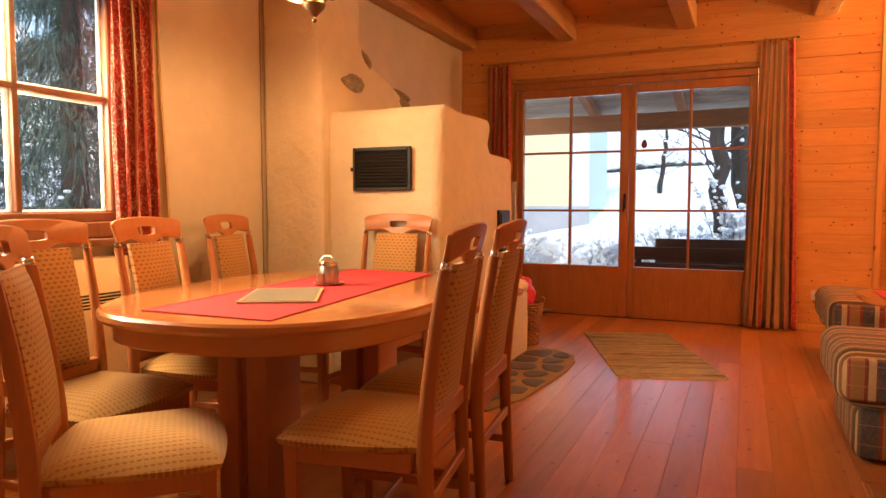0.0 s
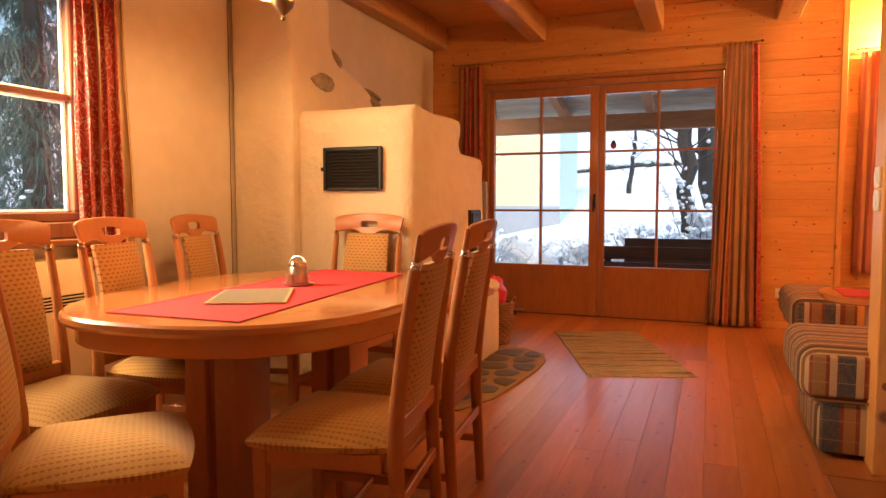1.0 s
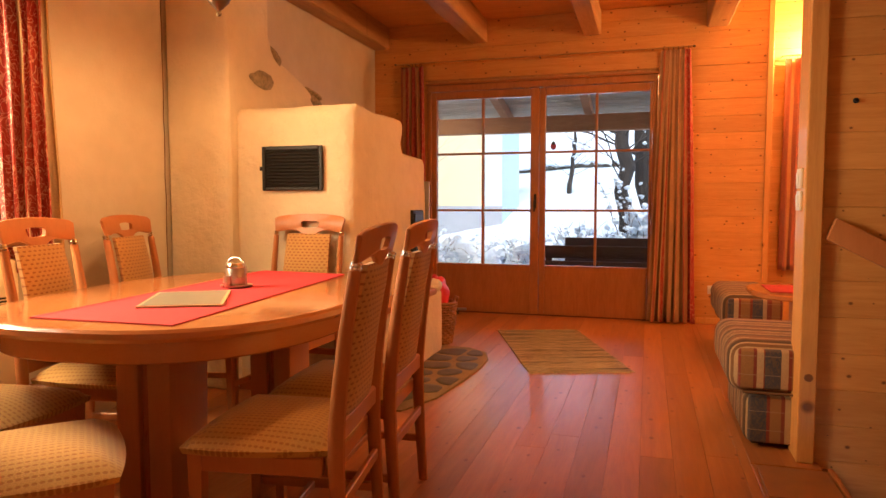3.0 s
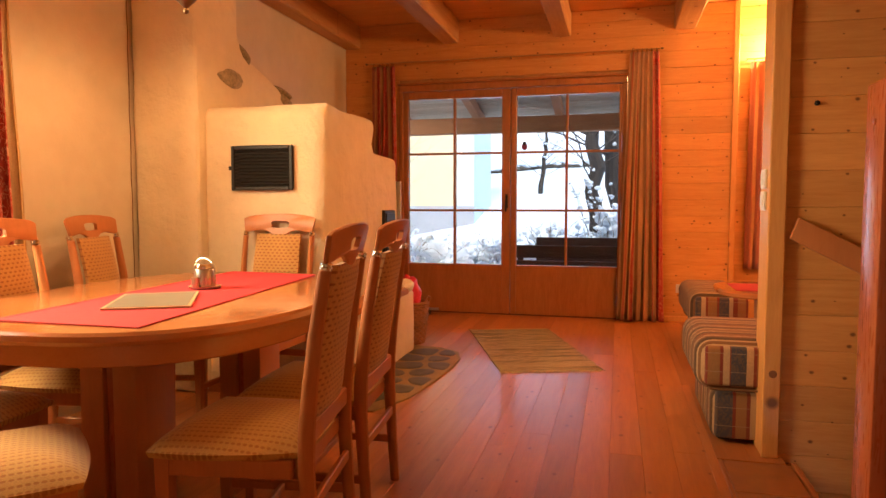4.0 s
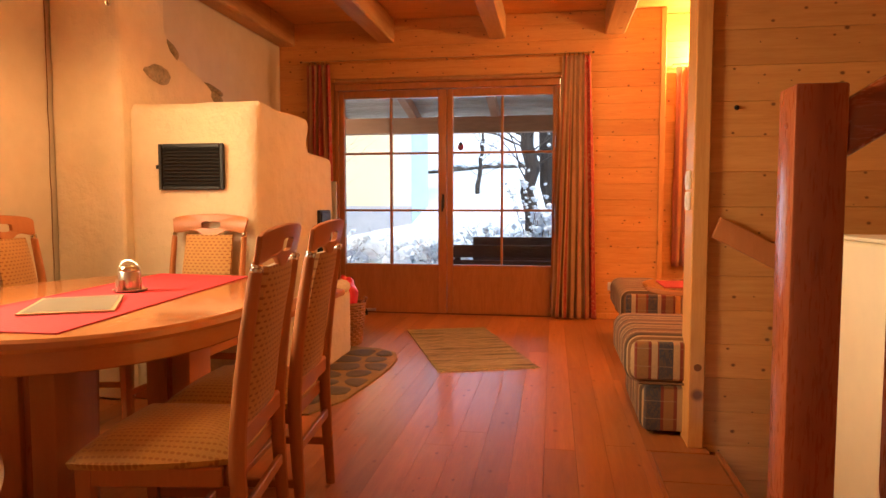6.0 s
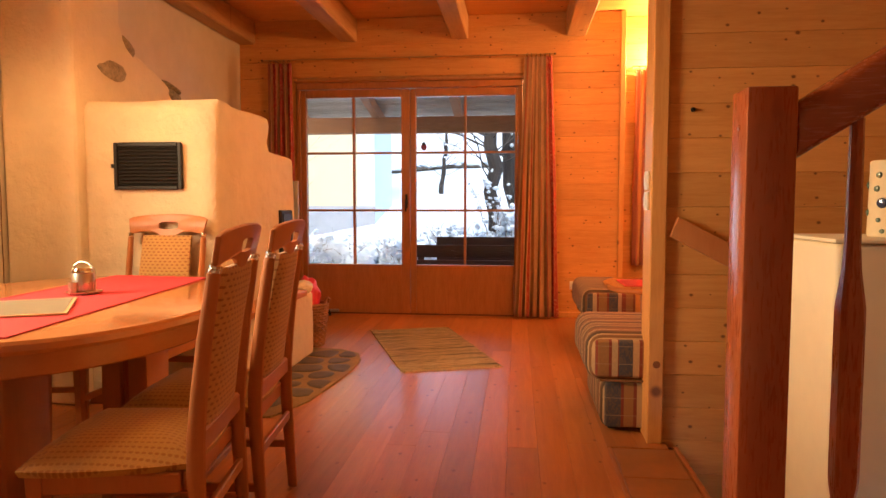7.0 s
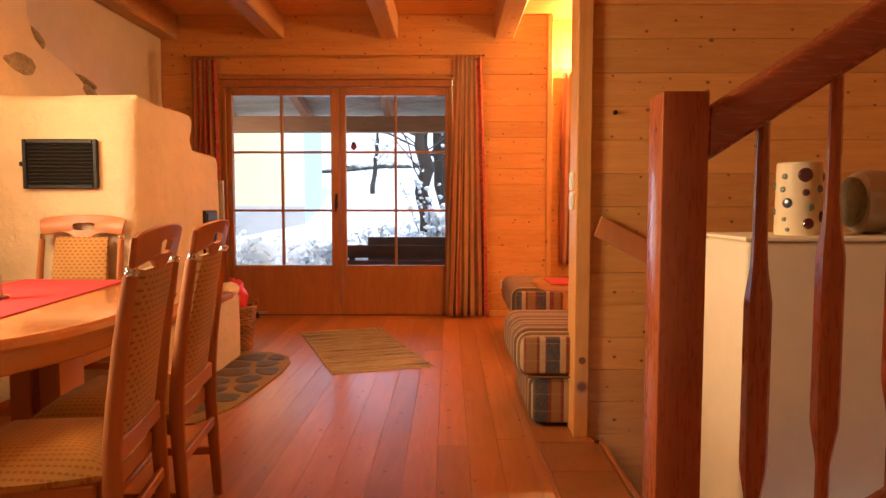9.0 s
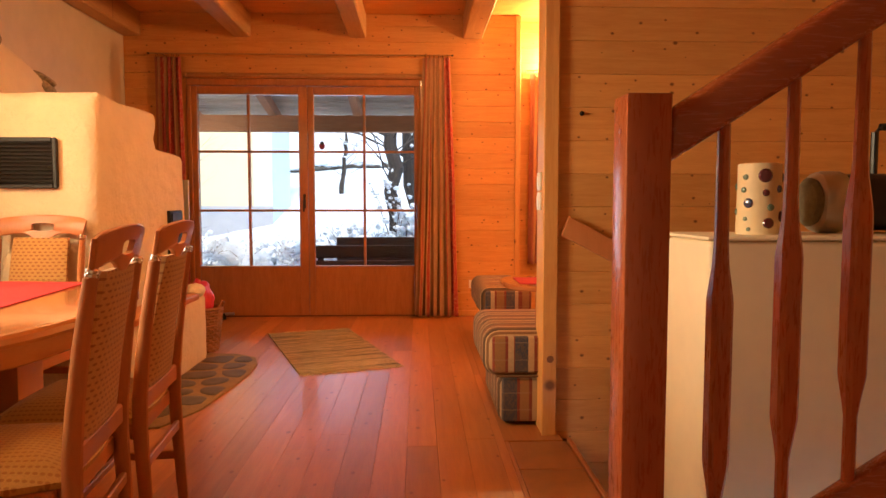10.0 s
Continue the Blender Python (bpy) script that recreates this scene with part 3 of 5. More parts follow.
def fine(bm, cut=0.08):
    """Cut long edges so that plaster can be uneven."""
    for _ in range(4):
        long = [e for e in bm.edges if e.calc_length() > cut]
        if not long:
            break
        bmesh.ops.subdivide_edges(bm, edges=long, cuts=1, use_grid_fill=True)
    bmesh.ops.triangulate(bm, faces=[f for f in bm.faces if len(f.verts) > 4])
    return bm


stove = thing("tiled_stove", "cream plastered masonry stove with a stepped body and rounded edges", "stove")
SX = -1.611
side = [(3.58, 0.0), (3.58, 1.62), (3.62, 1.66), (4.36, 1.655), (4.40, 1.625), (4.395, 1.56), (4.375, 1.50), (4.40, 1.445), (4.82, 1.43), (4.86, 1.39), (4.88, 0.0)]
sb = prism(side, WALL_X + 0.02, SX, "x")
bmesh.ops.bevel(sb, geom=[e for e in sb.edges if all(v.co.x > SX - 0.01 and v.co.y < 3.59 for v in e.verts)], offset=0.085, segments=5, profile=0.5, affect="EDGES")
sb.normal_update()
bmesh.ops.bevel(sb, geom=[e for e in sb.edges if len(e.link_faces) == 2 and e.calc_face_angle() > 0.7], offset=0.03, segments=3, profile=0.5, affect="EDGES")
part("body", lumpy(fine(sb, 0.10), 0.010, 5.0), stove_plaster, stove)
part("bench_base", lumpy(fine(box(SX - 0.05, -1.50, 3.62, 4.93, 0.0, 0.47, 0.03, 3), 0.12), 0.005, 6.0), stove_plaster, stove)
part("bench_plank", box(SX - 0.02, -1.44, 3.55, 4.60, 0.472, 0.515, 0.012), chair_wood, stove, "brown wooden seat plank along the stove")
part("plinth", box(WALL_X + 0.02, SX - 0.03, 3.555, 3.579, 0.0, 0.06, 0.005, 1), chair_wood, stove, smooth=False)
hood = [(3.50, 0.0), (3.50, CEIL), (3.956, CEIL), (3.956, 2.16), (4.02, 2.05), (4.73, 1.83), (4.98, 1.60), (4.98, 0.0)]
part("chimney", lumpy(fine(prism(hood, WALL_X + 0.012, -2.347, "x", 0.035, 3), 0.14), 0.01, 4.0), stove_plaster, stove)
gv = part("air_grille", box(-2.166, -1.792, 3.564, 3.60, 1.184, 1.426, 0.004, 1), black_iron, stove, "black iron louvred air grille", smooth=False)
# flat black sheet for the shade behind the louvres
part("recess_shade", box(-2.147, -1.811, 3.5615, 3.5635, 1.203, 1.407), opening_shade, gv, smooth=False)
for i in range(11):
    part("louvre", moved(box(-2.146, -1.812, -0.006, 0.006, -0.0012, 0.0012), Matrix.Translation((0, 3.559, 1.21 + i * 0.0189)) @ pose(0, 0, 0, 35, 0, 0)), black_iron, gv, smooth=False)
for a, c in ((-2.171, -2.149), (-1.809, -1.787)):
    part("rim", box(a, c, 3.552, 3.5635, 1.179, 1.431, 0.004, 1), black_iron, gv, smooth=False)
for a, c in ((1.179, 1.202), (1.408, 1.431)):
    part("rim", box(-2.148, -1.810, 3.552, 3.5635, a, c, 0.004, 1), black_iron, gv, smooth=False)
part("latch", lathe([(0, -0.012), (0.008, -0.01), (0.008, 0.01), (0, 0.012)], 10, m=Matrix.Translation((-2.177, 3.555, 1.305))), black_iron, gv)
fd = part("stove_door", box(SX - 0.01, SX + 0.022, 4.52, 4.745, 0.70, 1.06, 0.006, 1), black_iron, stove, "black iron stove door", smooth=False)
part("door_panel", box(SX + 0.0225, SX + 0.03, 4.54, 4.725, 0.72, 0.93, 0.004, 1), black_iron, fd, smooth=False)
part("door_panel", box(SX + 0.0225, SX + 0.03, 4.54, 4.725, 0.95, 1.04, 0.004, 1), black_iron, fd, smooth=False)
part("damper_plate", box(SX - 0.05, SX + 0.02, 4.885, 4.90, 0.98, 1.27, 0.004, 1), grey_metal, stove, "narrow grey metal plate", smooth=False)
part("joint_line", tube([(WALL_X + 0.004 + 0.001 * math.sin(k * 1.7), 3.492 + 0.003 * math.sin(k * 2.3), 0.06 + k * 0.12) for k in range(22)], 0.0022, 6), sub_floor, stove, "dark crack between chimney and wall")


def inlaid_stone(y, z, w, h, x, turn=0.0, depth=0.02):
    b = bmesh.new()
    bmesh.ops.create_icosphere(b, subdivisions=3, radius=1.0)
    for v in b.verts:
        v.co *= 1 + 0.35 * noise.noise(v.co * 1.3 + Vector((y * 9, z * 7, 0)))
    moved(b, Matrix.Translation((x, y, z)) @ pose(0, 0, 0, turn, 0, 0) @ Matrix.Diagonal((depth, w / 2, h / 2, 1)))
    part("inlaid_stone", b, field_stone, stove, "rough grey-brown field stone set in the plaster")


inlaid_stone(3.86, 1.872, 0.25, 0.105, -2.347)
inlaid_stone(4.03, 2.05, 0.14, 0.045, -2.355, -40, 0.03)
inlaid_stone(4.54, 1.885, 0.20, 0.045, -2.36, -17, 0.05)
inlaid_stone(4.58, 1.82, 0.24, 0.09, -2.35, -25, 0.03)

hearth = thing("hearth_slab", "curved floor hearth of dark river stones in ochre mortar", "hearth", kind="structure")
edge = [(-1.50, 3.36), (-1.27, 3.42), (-1.16, 3.70), (-1.115, 4.10), (-1.09, 4.45), (-1.10, 4.72), (-1.16, 4.92), (-1.32, 5.04), (-1.52, 5.07)]
outline = []
for (ax, ay), (bx, by) in zip(edge, edge[1:]):
    outline += [(ax + (bx - ax) * k / 3, ay + (by - ay) * k / 3) for k in range(3)]
outline += [edge[-1], (-1.62, 5.07), (-1.62, 3.36)]
part("mortar_bed", prism(outline, -0.02, 0.010, "z"), mortar, hearth, smooth=False)
rs = random.Random(4)


def clipped(poly, a, c, keep):
    """The part of poly nearer to a than to c, less a joint of keep."""
    n = (c - a).normalized()
    d = (a + c).dot(n) / 2 - keep
    out = []
    for p, q in zip(poly, poly[1:] + poly[:1]):
        fp, fq = p.dot(n) - d, q.dot(n) - d
        if fp <= 0:
            out.append(p)
        if fp * fq < 0:
            out.append(p.lerp(q, fp / (fp - fq)))
    return out


def hearth_stone(poly, z):
    """One flat river stone: corners cut round, a low dome."""
    for _ in range(2):
        poly = [w for p, q in zip(poly, poly[1:] + poly[:1]) for w in (p.lerp(q, 0.27), p.lerp(q, 0.73))]
    mid = sum(poly, Vector((0, 0))) / len(poly)
    b, loops = bmesh.new(), []
    for f, h in ((1.0, 0.0), (1.0, z - 0.003), (0.93, z), (0.55, z + 0.001)):
        loops.append([b.verts.new((*(mid + (p - mid) * (f + 0.05 * noise.noise(Vector((p.x * 14, p.y * 14, 0))))), h)) for p in poly])
    for lo, hi in zip(loops, loops[1:]):
        for i in range(len(poly)):
            j = (i + 1) % len(poly)
            b.faces.new((lo[i], lo[j], hi[j], hi[i]))
    b.faces.new(loops[-1])
    part("stone", b, river_stone, hearth)


seeds = [Vector((-1.46 + 0.19 * i + (0.07 if j % 2 else 0.0) + rs.uniform(-0.04, 0.04), 3.45 + 0.20 * j + rs.uniform(-0.045, 0.045))) for j in range(8) for i in range(3)]
inner_edge = [Vector((x - 0.02, y)) for x, y in edge] + [Vector((-1.52, 5.05)), Vector((-1.52, 3.38))]
for p in seeds:
    cell = [Vector((p.x + 0.13 * math.cos(w), p.y + 0.14 * math.sin(w))) for w in [2 * math.pi * q / 9 for q in range(9)]]
    for q in seeds:
        if q is not p and (q - p).length < 0.5:
            cell = clipped(cell, p, q, rs.uniform(0.010, 0.019))
    # keep inside the slab: mirror the stone's middle over each outer edge line
    for u, v in zip(inner_edge, inner_edge[1:-1]):
        side_n = Vector((v.y - u.y, u.x - v.x)).normalized()
        d = (p - u).dot(side_n)
        if abs(d) > 0.02 and -0.3 < (p - u).dot((v - u).normalized()) < (v - u).length + 0.3 and d < 0:
            cell = clipped(cell, p, p - 2 * d * side_n, 0.008)
    inside = all((p - u).dot(Vector((v.y - u.y, u.x - v.x))) < 0.0 for u, v in zip(inner_edge, inner_edge[1:-2]))
    if inside and len(cell) > 3:
        hearth_stone(cell, 0.0125 + rs.uniform(0, 0.002))

# ---- dining table ----
TX, TY, TA, TB, TTURN = -1.692, 2.452, 0.632, 0.852, 4.9


def oval(a, b, n=72, p=2.55):
    out = []
    for i in range(n):
        w = 2 * math.pi * i / n
        c, s = math.cos(w), math.sin(w)
        out.append((a * math.copysign(abs(c) ** (2 / p), c), b * math.copysign(abs(s) ** (2 / p), s)))
    return out


table = thing("dining_table", "oval polished beech dining table on two pedestals", "table", m=pose(TX, TY, 0, 0, 0, TTURN))
loops = []
for inset, z in ((0.03, 0.705), (0.008, 0.710), (0.0, 0.722), (0.003, 0.738), (0.012, 0.747), (0.03, 0.75)):
    loops.append([(x, y, z) for x, y in oval(TA - inset, TB - inset)])
part("tabletop", sweep(loops), table_wood, table)
part("apron", sweep([[(x, y, z) for x, y in oval(TA - i, TB - i)] for i, z in ((0.05, 0.64), (0.045, 0.645), (0.045, 0.704))]), table_wood, table)
for cx, cy in ((0.06, -0.47), (0.06, 0.42)):
    p = part("pedestal", box(cx - 0.10, cx - 0.015, cy - 0.11, cy + 0.11, 0.06, 0.64, 0.012), chair_wood, table)
    part("pedestal_half", box(cx + 0.015, cx + 0.10, cy - 0.11, cy + 0.11, 0.06, 0.64, 0.012), chair_wood, p)
    part("core", box(cx - 0.0145, cx + 0.0145, cy - 0.09, cy + 0.09, 0.06, 0.64), stair_wood, p)
    part("foot", box(cx - 0.32, cx + 0.32, cy - 0.07, cy + 0.07, 0.0, 0.059, 0.015), chair_wood, table)

# ---- chairs ----


def chair(m):
    """High-backed dining chair, facing +y, at the pose m."""
    ch = thing("dining_chair", "beech dining chair with high padded back and dotted ochre seat", "chair", "dining chairs", m=m)
    W = 0.205
    # seat pad, domed, wider in front
    b, n, k = bmesh.new(), 14, 14
    grid = []
    for i in range(n + 1):
        for j in range(k + 1):
            u, v = i / n * 2 - 1, j / k * 2 - 1
            fu, fv = u * math.sqrt(1 - 0.18 * v * v), v * math.sqrt(1 - 0.18 * u * u)
            wide = 0.228 + 0.02 * v
            edge_ = max(abs(u), abs(v))
            z = 0.436 + 0.058 * (1 - edge_ ** 3.2)
            grid.append(b.verts.new((fu * wide * 1.03, fv * 0.222 * 1.03, z)))
    for i in range(n):
        for j in range(k):
            q = i * (k + 1) + j
            b.faces.new((grid[q], grid[q + k + 1], grid[q + k + 2], grid[q + 1]))
    rim = [e for e in b.edges if e.is_boundary]
    ext = bmesh.ops.extrude_edge_only(b, edges=rim)["geom"]
    for v in ext:
        if isinstance(v, bmesh.types.BMVert):
            v.co.z = 0.4185
            v.co.x *= 0.975
            v.co.y *= 0.975
    bmesh.ops.holes_fill(b, edges=[e for e in b.edges if e.is_boundary])
    part("seat", b, seat_cloth, ch, "ochre seat pad with rows of brown dots")
    fr = box(-0.205, 0.205, 0.165, 0.19, 0.365, 0.4175, 0.004, 1)
    box(-0.19, 0.19, -0.215, -0.19, 0.365, 0.4175, 0.004, 1, bm=fr)
    box(-0.212, -0.188, -0.189, 0.164, 0.365, 0.4175, 0.004, 1, bm=fr)
    box(0.188, 0.212, -0.189, 0.164, 0.365, 0.4175, 0.004, 1, bm=fr)
    part("seat_frame", fr, chair_wood, ch)
    for sx in (-1, 1):
        part("leg", sweep([[(sx * 0.197 + dx * s, 0.172 + dy * s, z) for dx, dy in ((-1, -1), (1, -1), (1, 1), (-1, 1))] for z, s in ((0, 0.013), (0.2, 0.016), (0.416, 0.0205))]), chair_wood, ch, smooth=False)
        # rear leg and back post in one sweep
        loops_ = []
        for z, y, s, r in ((0, -0.250, 0.016, 1), (0.2, -0.238, 0.018, 1), (0.40, -0.228, 0.021, 1), (0.50, -0.230, 0.021, 1), (0.62, -0.241, 0.0195, 1), (0.76, -0.258, 0.018, 1), (0.927, -0.285, 0.0155, 1)):
            loops_.append([(sx * W + s * 0.82 * math.cos(w), y + s * 1.15 * math.sin(w), z) for w in [2 * math.pi * q / 12 for q in range(12)]])
        post = part("back_post", sweep(loops_), chair_wood, ch)
        part("ring", lathe([(0.012, -0.011), (0.0175, -0.008), (0.0175, -0.002), (0.013, 0.0), (0.0175, 0.003), (0.0175, 0.009), (0.012, 0.012)], 14,
                           m=Matrix.Translation((sx * W, -0.2885, 0.938)) @ pose(0, 0, 0, 14, 0, 0)), chrome, post, "chrome ring")
        part("side_stretcher", box(sx * 0.206 - 0.009, sx * 0.206 + 0.009, -0.238, 0.158, 0.155, 0.185, 0.004, 1), chair_wood, ch)
    part("cross_stretcher", box(-0.197, 0.197, -0.03, -0.01, 0.158, 0.183, 0.004, 1), chair_wood, ch)
    part("back_stretcher", box(-0.19, 0.19, -0.247, -0.229, 0.27, 0.305, 0.004, 1), chair_wood, ch)
    part("lower_back_rail", box(-0.187, 0.187, -0.243, -0.219, 0.455, 0.515, 0.006, 1), chair_wood, ch)
    # head rail with an oval grip hole and a curved lower edge
    b = bmesh.new()
    top, bot, hole, N = [], [], [], 24

    def bent(x, z):
        return Vector((x, -0.287 - 0.24 * (z - 0.93) - 0.018 * (1 - (x / 0.215) ** 2) + 0.006, z))
    outer = []
    for i in range(N + 1):
        x = -0.222 + 0.444 * i / N
        outer.append((x, 1.030 + 0.018 * (1 - (x / 0.222) ** 2) - 0.010 * abs(x / 0.222) ** 18))
    low = []
    for i in range(N + 1):
        x = 0.208 - 0.416 * i / N
        low.append((x, 0.951 - 0.030 * math.exp(-(x / 0.055) ** 2) - 0.006 * math.cos(x * 30)))
    ring_out = outer + low
    M = len(ring_out)
    for q in range(M):
        # hole point in the same direction from the middle as the outer point
        w = math.atan2((ring_out[q][1] - 0.988) / 0.05, ring_out[q][0] / 0.21)
        hole.append((0.064 * math.copysign(abs(math.cos(w)) ** 0.7, math.cos(w)), 0.988 + 0.0195 * math.copysign(abs(math.sin(w)) ** 0.8, math.sin(w))))
    T2 = 0.008
    rows_ = []
    for sgn, shrink in ((-1, 0.004), (-0.6, 0.0), (0.6, 0.0), (1, 0.004)):
        rows_.append([b.verts.new(bent(x * (1 - shrink * 3), z - (shrink if z > 0.99 else -shrink)) + Vector((0, sgn * T2, 0))) for x, z in ring_out])
    hf = [b.verts.new(bent(x, z) + Vector((0, -T2, 0))) for x, z in hole]
    hb = [b.verts.new(bent(x, z) + Vector((0, T2, 0))) for x, z in hole]
    for q in range(M):
        r = (q + 1) % M
        for lo, hi in zip(rows_, rows_[1:]):
            b.faces.new((lo[q], lo[r], hi[r], hi[q]))
        b.faces.new((rows_[0][q], rows_[0][r], hf[r], hf[q]))
        b.faces.new((rows_[3][q], rows_[3][r], hb[r], hb[q]))
        b.faces.new((hf[q], hf[r], hb[r], hb[q]))
    part("head_rail", b, chair_wood, ch, "curved wooden head rail with oval grip hole")
    # padded back between the posts
    b = bmesh.new()
    n, k = 8, 22
    for side_ in (1, -1):
        g = []
        for i in range(n + 1):
            for j in range(k + 1):
                u, v = i / n * 2 - 1, j / k
                z = 0.50 + 0.436 * v
                y = -0.226 - 0.025 * v - 0.044 * v * v
                puff = 0.020 * (1 - u ** 4) * (1 - (2 * v - 1) ** 8) + 0.008
                g.append(b.verts.new((u * (0.146 - 0.012 * v), y + side_ * puff, z)))
        for i in range(n):
            for j in range(k):
                q = i * (k + 1) + j
                b.faces.new((g[q], g[q + k + 1], g[q + k + 2], g[q + 1]))
    bmesh.ops.remove_doubles(b, verts=b.verts, dist=0.0005)
    be = [e for e in b.edges if e.is_boundary]
    bmesh.ops.bridge_loops(b, edges=be)
    part("backrest", b, back_cloth, ch, "ochre woven back pad with rows of brown dashes")
    return ch


# facing: turn 0 looks along +y
first = chair(pose(-1.081, 1.894, 0, 0, 0, 98.8))
CHAIRS = [(-1.108, 2.392, 95.6), (-1.865, 3.227, 178.3), (-2.078, 1.735, -88), (-2.104, 2.306, -79), (-2.295, 3.014, -78), (-1.568, 1.447, -45)]
for x, y, turn in CHAIRS:
    copy_thing(first, pose(x, y, 0, 0, 0, turn))

# ---- things on the table ----


def sheet(corners, z, thick, n=1):
    return prism(corners, z, z + thick, "z")


runner = thing("table_runner", "red cloth runner with stitched hems lying along the dining table", "runner")
ca, cb, cc, cd = (-1.335, 1.725), (-1.854, 1.718), (-1.963, 3.22), (-1.472, 3.165)
part("cloth", prism([ca, cb, cc, cd], 0.7505, 0.7530, "z"), red_cloth, runner, smooth=False)
rc = ((ca[0] + cb[0] + cc[0] + cd[0]) / 4, (ca[1] + cb[1] + cc[1] + cd[1]) / 4)
for p, q in ((ca, cb), (cb, cc), (cc, cd), (cd, ca)):
    inner = [(x + (rc[0] - x) * 0.06, y + (rc[1] - y) * 0.022) for x, y in (q, p)]
    part("hem", prism([p, q] + inner, 0.7531, 0.7545, "z"), red_cloth, runner, smooth=False)
menu = thing("menu_folder", "laminated menu folder with a cream border lying on the red runner", "menu")
mc = [(-1.666, 1.955), (-1.416, 2.081), (-1.621, 2.429), (-1.847, 2.288)]
part("cover", prism(mc, 0.7548, 0.760, "z"), card_edge, menu, smooth=False)
mm = (sum(p[0] for p in mc) / 4, sum(p[1] for p in mc) / 4)
part("page", prism([(mm[0] + (x - mm[0]) * 0.92, mm[1] + (y - mm[1]) * 0.92) for x, y in mc], 0.7602, 0.7615, "z"), paper, menu, smooth=False)

caddy = thing("salt_caddy", "polished steel caddy with salt and pepper pots under a hoop handle", "condiment caddy", m=pose(-1.684, 2.56, 0.754))
part("tray", lathe([(0, 0), (0.05, 0), (0.062, 0.004), (0.066, 0.010), (0.060, 0.009), (0, 0.008)], 32), steel, caddy)
pot = part("pot", lathe([(0, 0.009), (0.038, 0.009), (0.040, 0.014), (0.040, 0.078), (0.038, 0.082), (0, 0.082)], 32, m=Matrix.Translation((0.0, 0.0, 0))), steel, caddy)
part("lid", lathe([(0.0405, 0.0825), (0.0405, 0.092), (0.034, 0.101), (0.014, 0.105), (0, 0.106)], 32), chrome, pot)
part("cup", lathe([(0, 0.009), (0.015, 0.009), (0.016, 0.03), (0.016, 0.05), (0.014, 0.05), (0.013, 0.015), (0, 0.013)], 24, m=Matrix.Translation((-0.012, -0.048, 0))), steel, caddy)
part("handle", tube([(-0.048 * math.cos(w), 0, 0.075 + 0.05 * math.sin(w)) for w in [math.pi * i / 14 for i in range(15)]][::1], 0.0035, 8,
                    bm=join(tube([(-0.048, 0, 0.009), (-0.048, 0, 0.075)], 0.0035), tube([(0.048, 0, 0.009), (0.048, 0, 0.075)], 0.0035))), steel, caddy)

# ---- hanging lamp ----
TIP, LS = 1.851, 1.12
hl = thing("hanging_lamp", "aged bronze hanging lamp with opal glass shades over the table", "lamp", m=pose(LAMP[0], LAMP[1], TIP) @ Matrix.Scale(LS, 4))
part("finial", lathe([(0, 0), (0.008, 0.004), (0.010, 0.012), (0.006, 0.02), (0.012, 0.026), (0.018, 0.032), (0.036, 0.05), (0.043, 0.066), (0.040, 0.078), (0.046, 0.083), (0.030, 0.09), (0.014, 0.12), (0.010, 0.2), (0.018, 0.22), (0.012, 0.25), (0, 0.25)], 28), brass, hl)
TOP = (CEIL - TIP) / LS
part("chain", tube([(0, 0, 0.25), (0, 0, TOP - 0.03)], 0.006), brass, hl)
part("ceiling_rose", lathe([(0.0, TOP - 0.005), (0.06, TOP - 0.006), (0.05, TOP - 0.03), (0.01, TOP - 0.045), (0, TOP - 0.045)], 24), brass, hl)
for q in range(3):
    w = radians(15 + 120 * q)
    c, s = math.cos(w), math.sin(w)
    arm = part("arm", tube([(0.03 * c, 0.03 * s, 0.10), (0.07 * c, 0.07 * s, 0.082), (0.11 * c, 0.11 * s, 0.10), (0.14 * c, 0.14 * s, 0.15), (0.16 * c, 0.16 * s, 0.225), (0.17 * c, 0.17 * s, 0.26)], 0.006), brass, hl)
    part("shade", lathe([(0.016, 0.235), (0.022, 0.225), (0.045, 0.195), (0.066, 0.15), (0.078, 0.115), (0.081, 0.106), (0.077, 0.117), (0.062, 0.152), (0.041, 0.195), (0.018, 0.228)], 28, m=Matrix.Translation((0.17 * c, 0.17 * s, 0.03))), shade_glass, arm, "amber glass bell shade")
    part("bulb", lathe([(0, 0.166), (0.014, 0.170), (0.020, 0.184), (0.017, 0.20), (0.010, 0.22), (0, 0.222)], 16, m=Matrix.Translation((0.17 * c, 0.17 * s, 0.0))), bulb_glow, arm, "lit bulb")
    lamp("hanging_lamp_light", "POINT", (LAMP[0] + 0.17 * LS * c, LAMP[1] + 0.17 * LS * s, TIP + 0.15 * LS), 7.8, WARM, 0.02)
# ---- stairs ----
NX0, NX1, NY0, NY1 = 0.477, 0.583, 1.652, 1.758
stair = thing("staircase", "varnished redwood stair rail with newel post and turned balusters", "stair rail")
part("newel_post", box(NX0, NX1, NY0, NY1, 0.0, 1.353, 0.006, 2), stair_wood, stair)
SL = 0.645
yr = (NY0 + NY1) / 2


def rail_piece(name, x0, x1, z0, height, half, mat, round_=0.012):
    poly = [(x0, z0), (x1, z0 + SL * (x1 - x0)), (x1, z0 + SL * (x1 - x0) + height), (x0, z0 + height)]
    return part(name, prism(poly, yr - half, yr + half, "y", round_, 3), mat, stair)


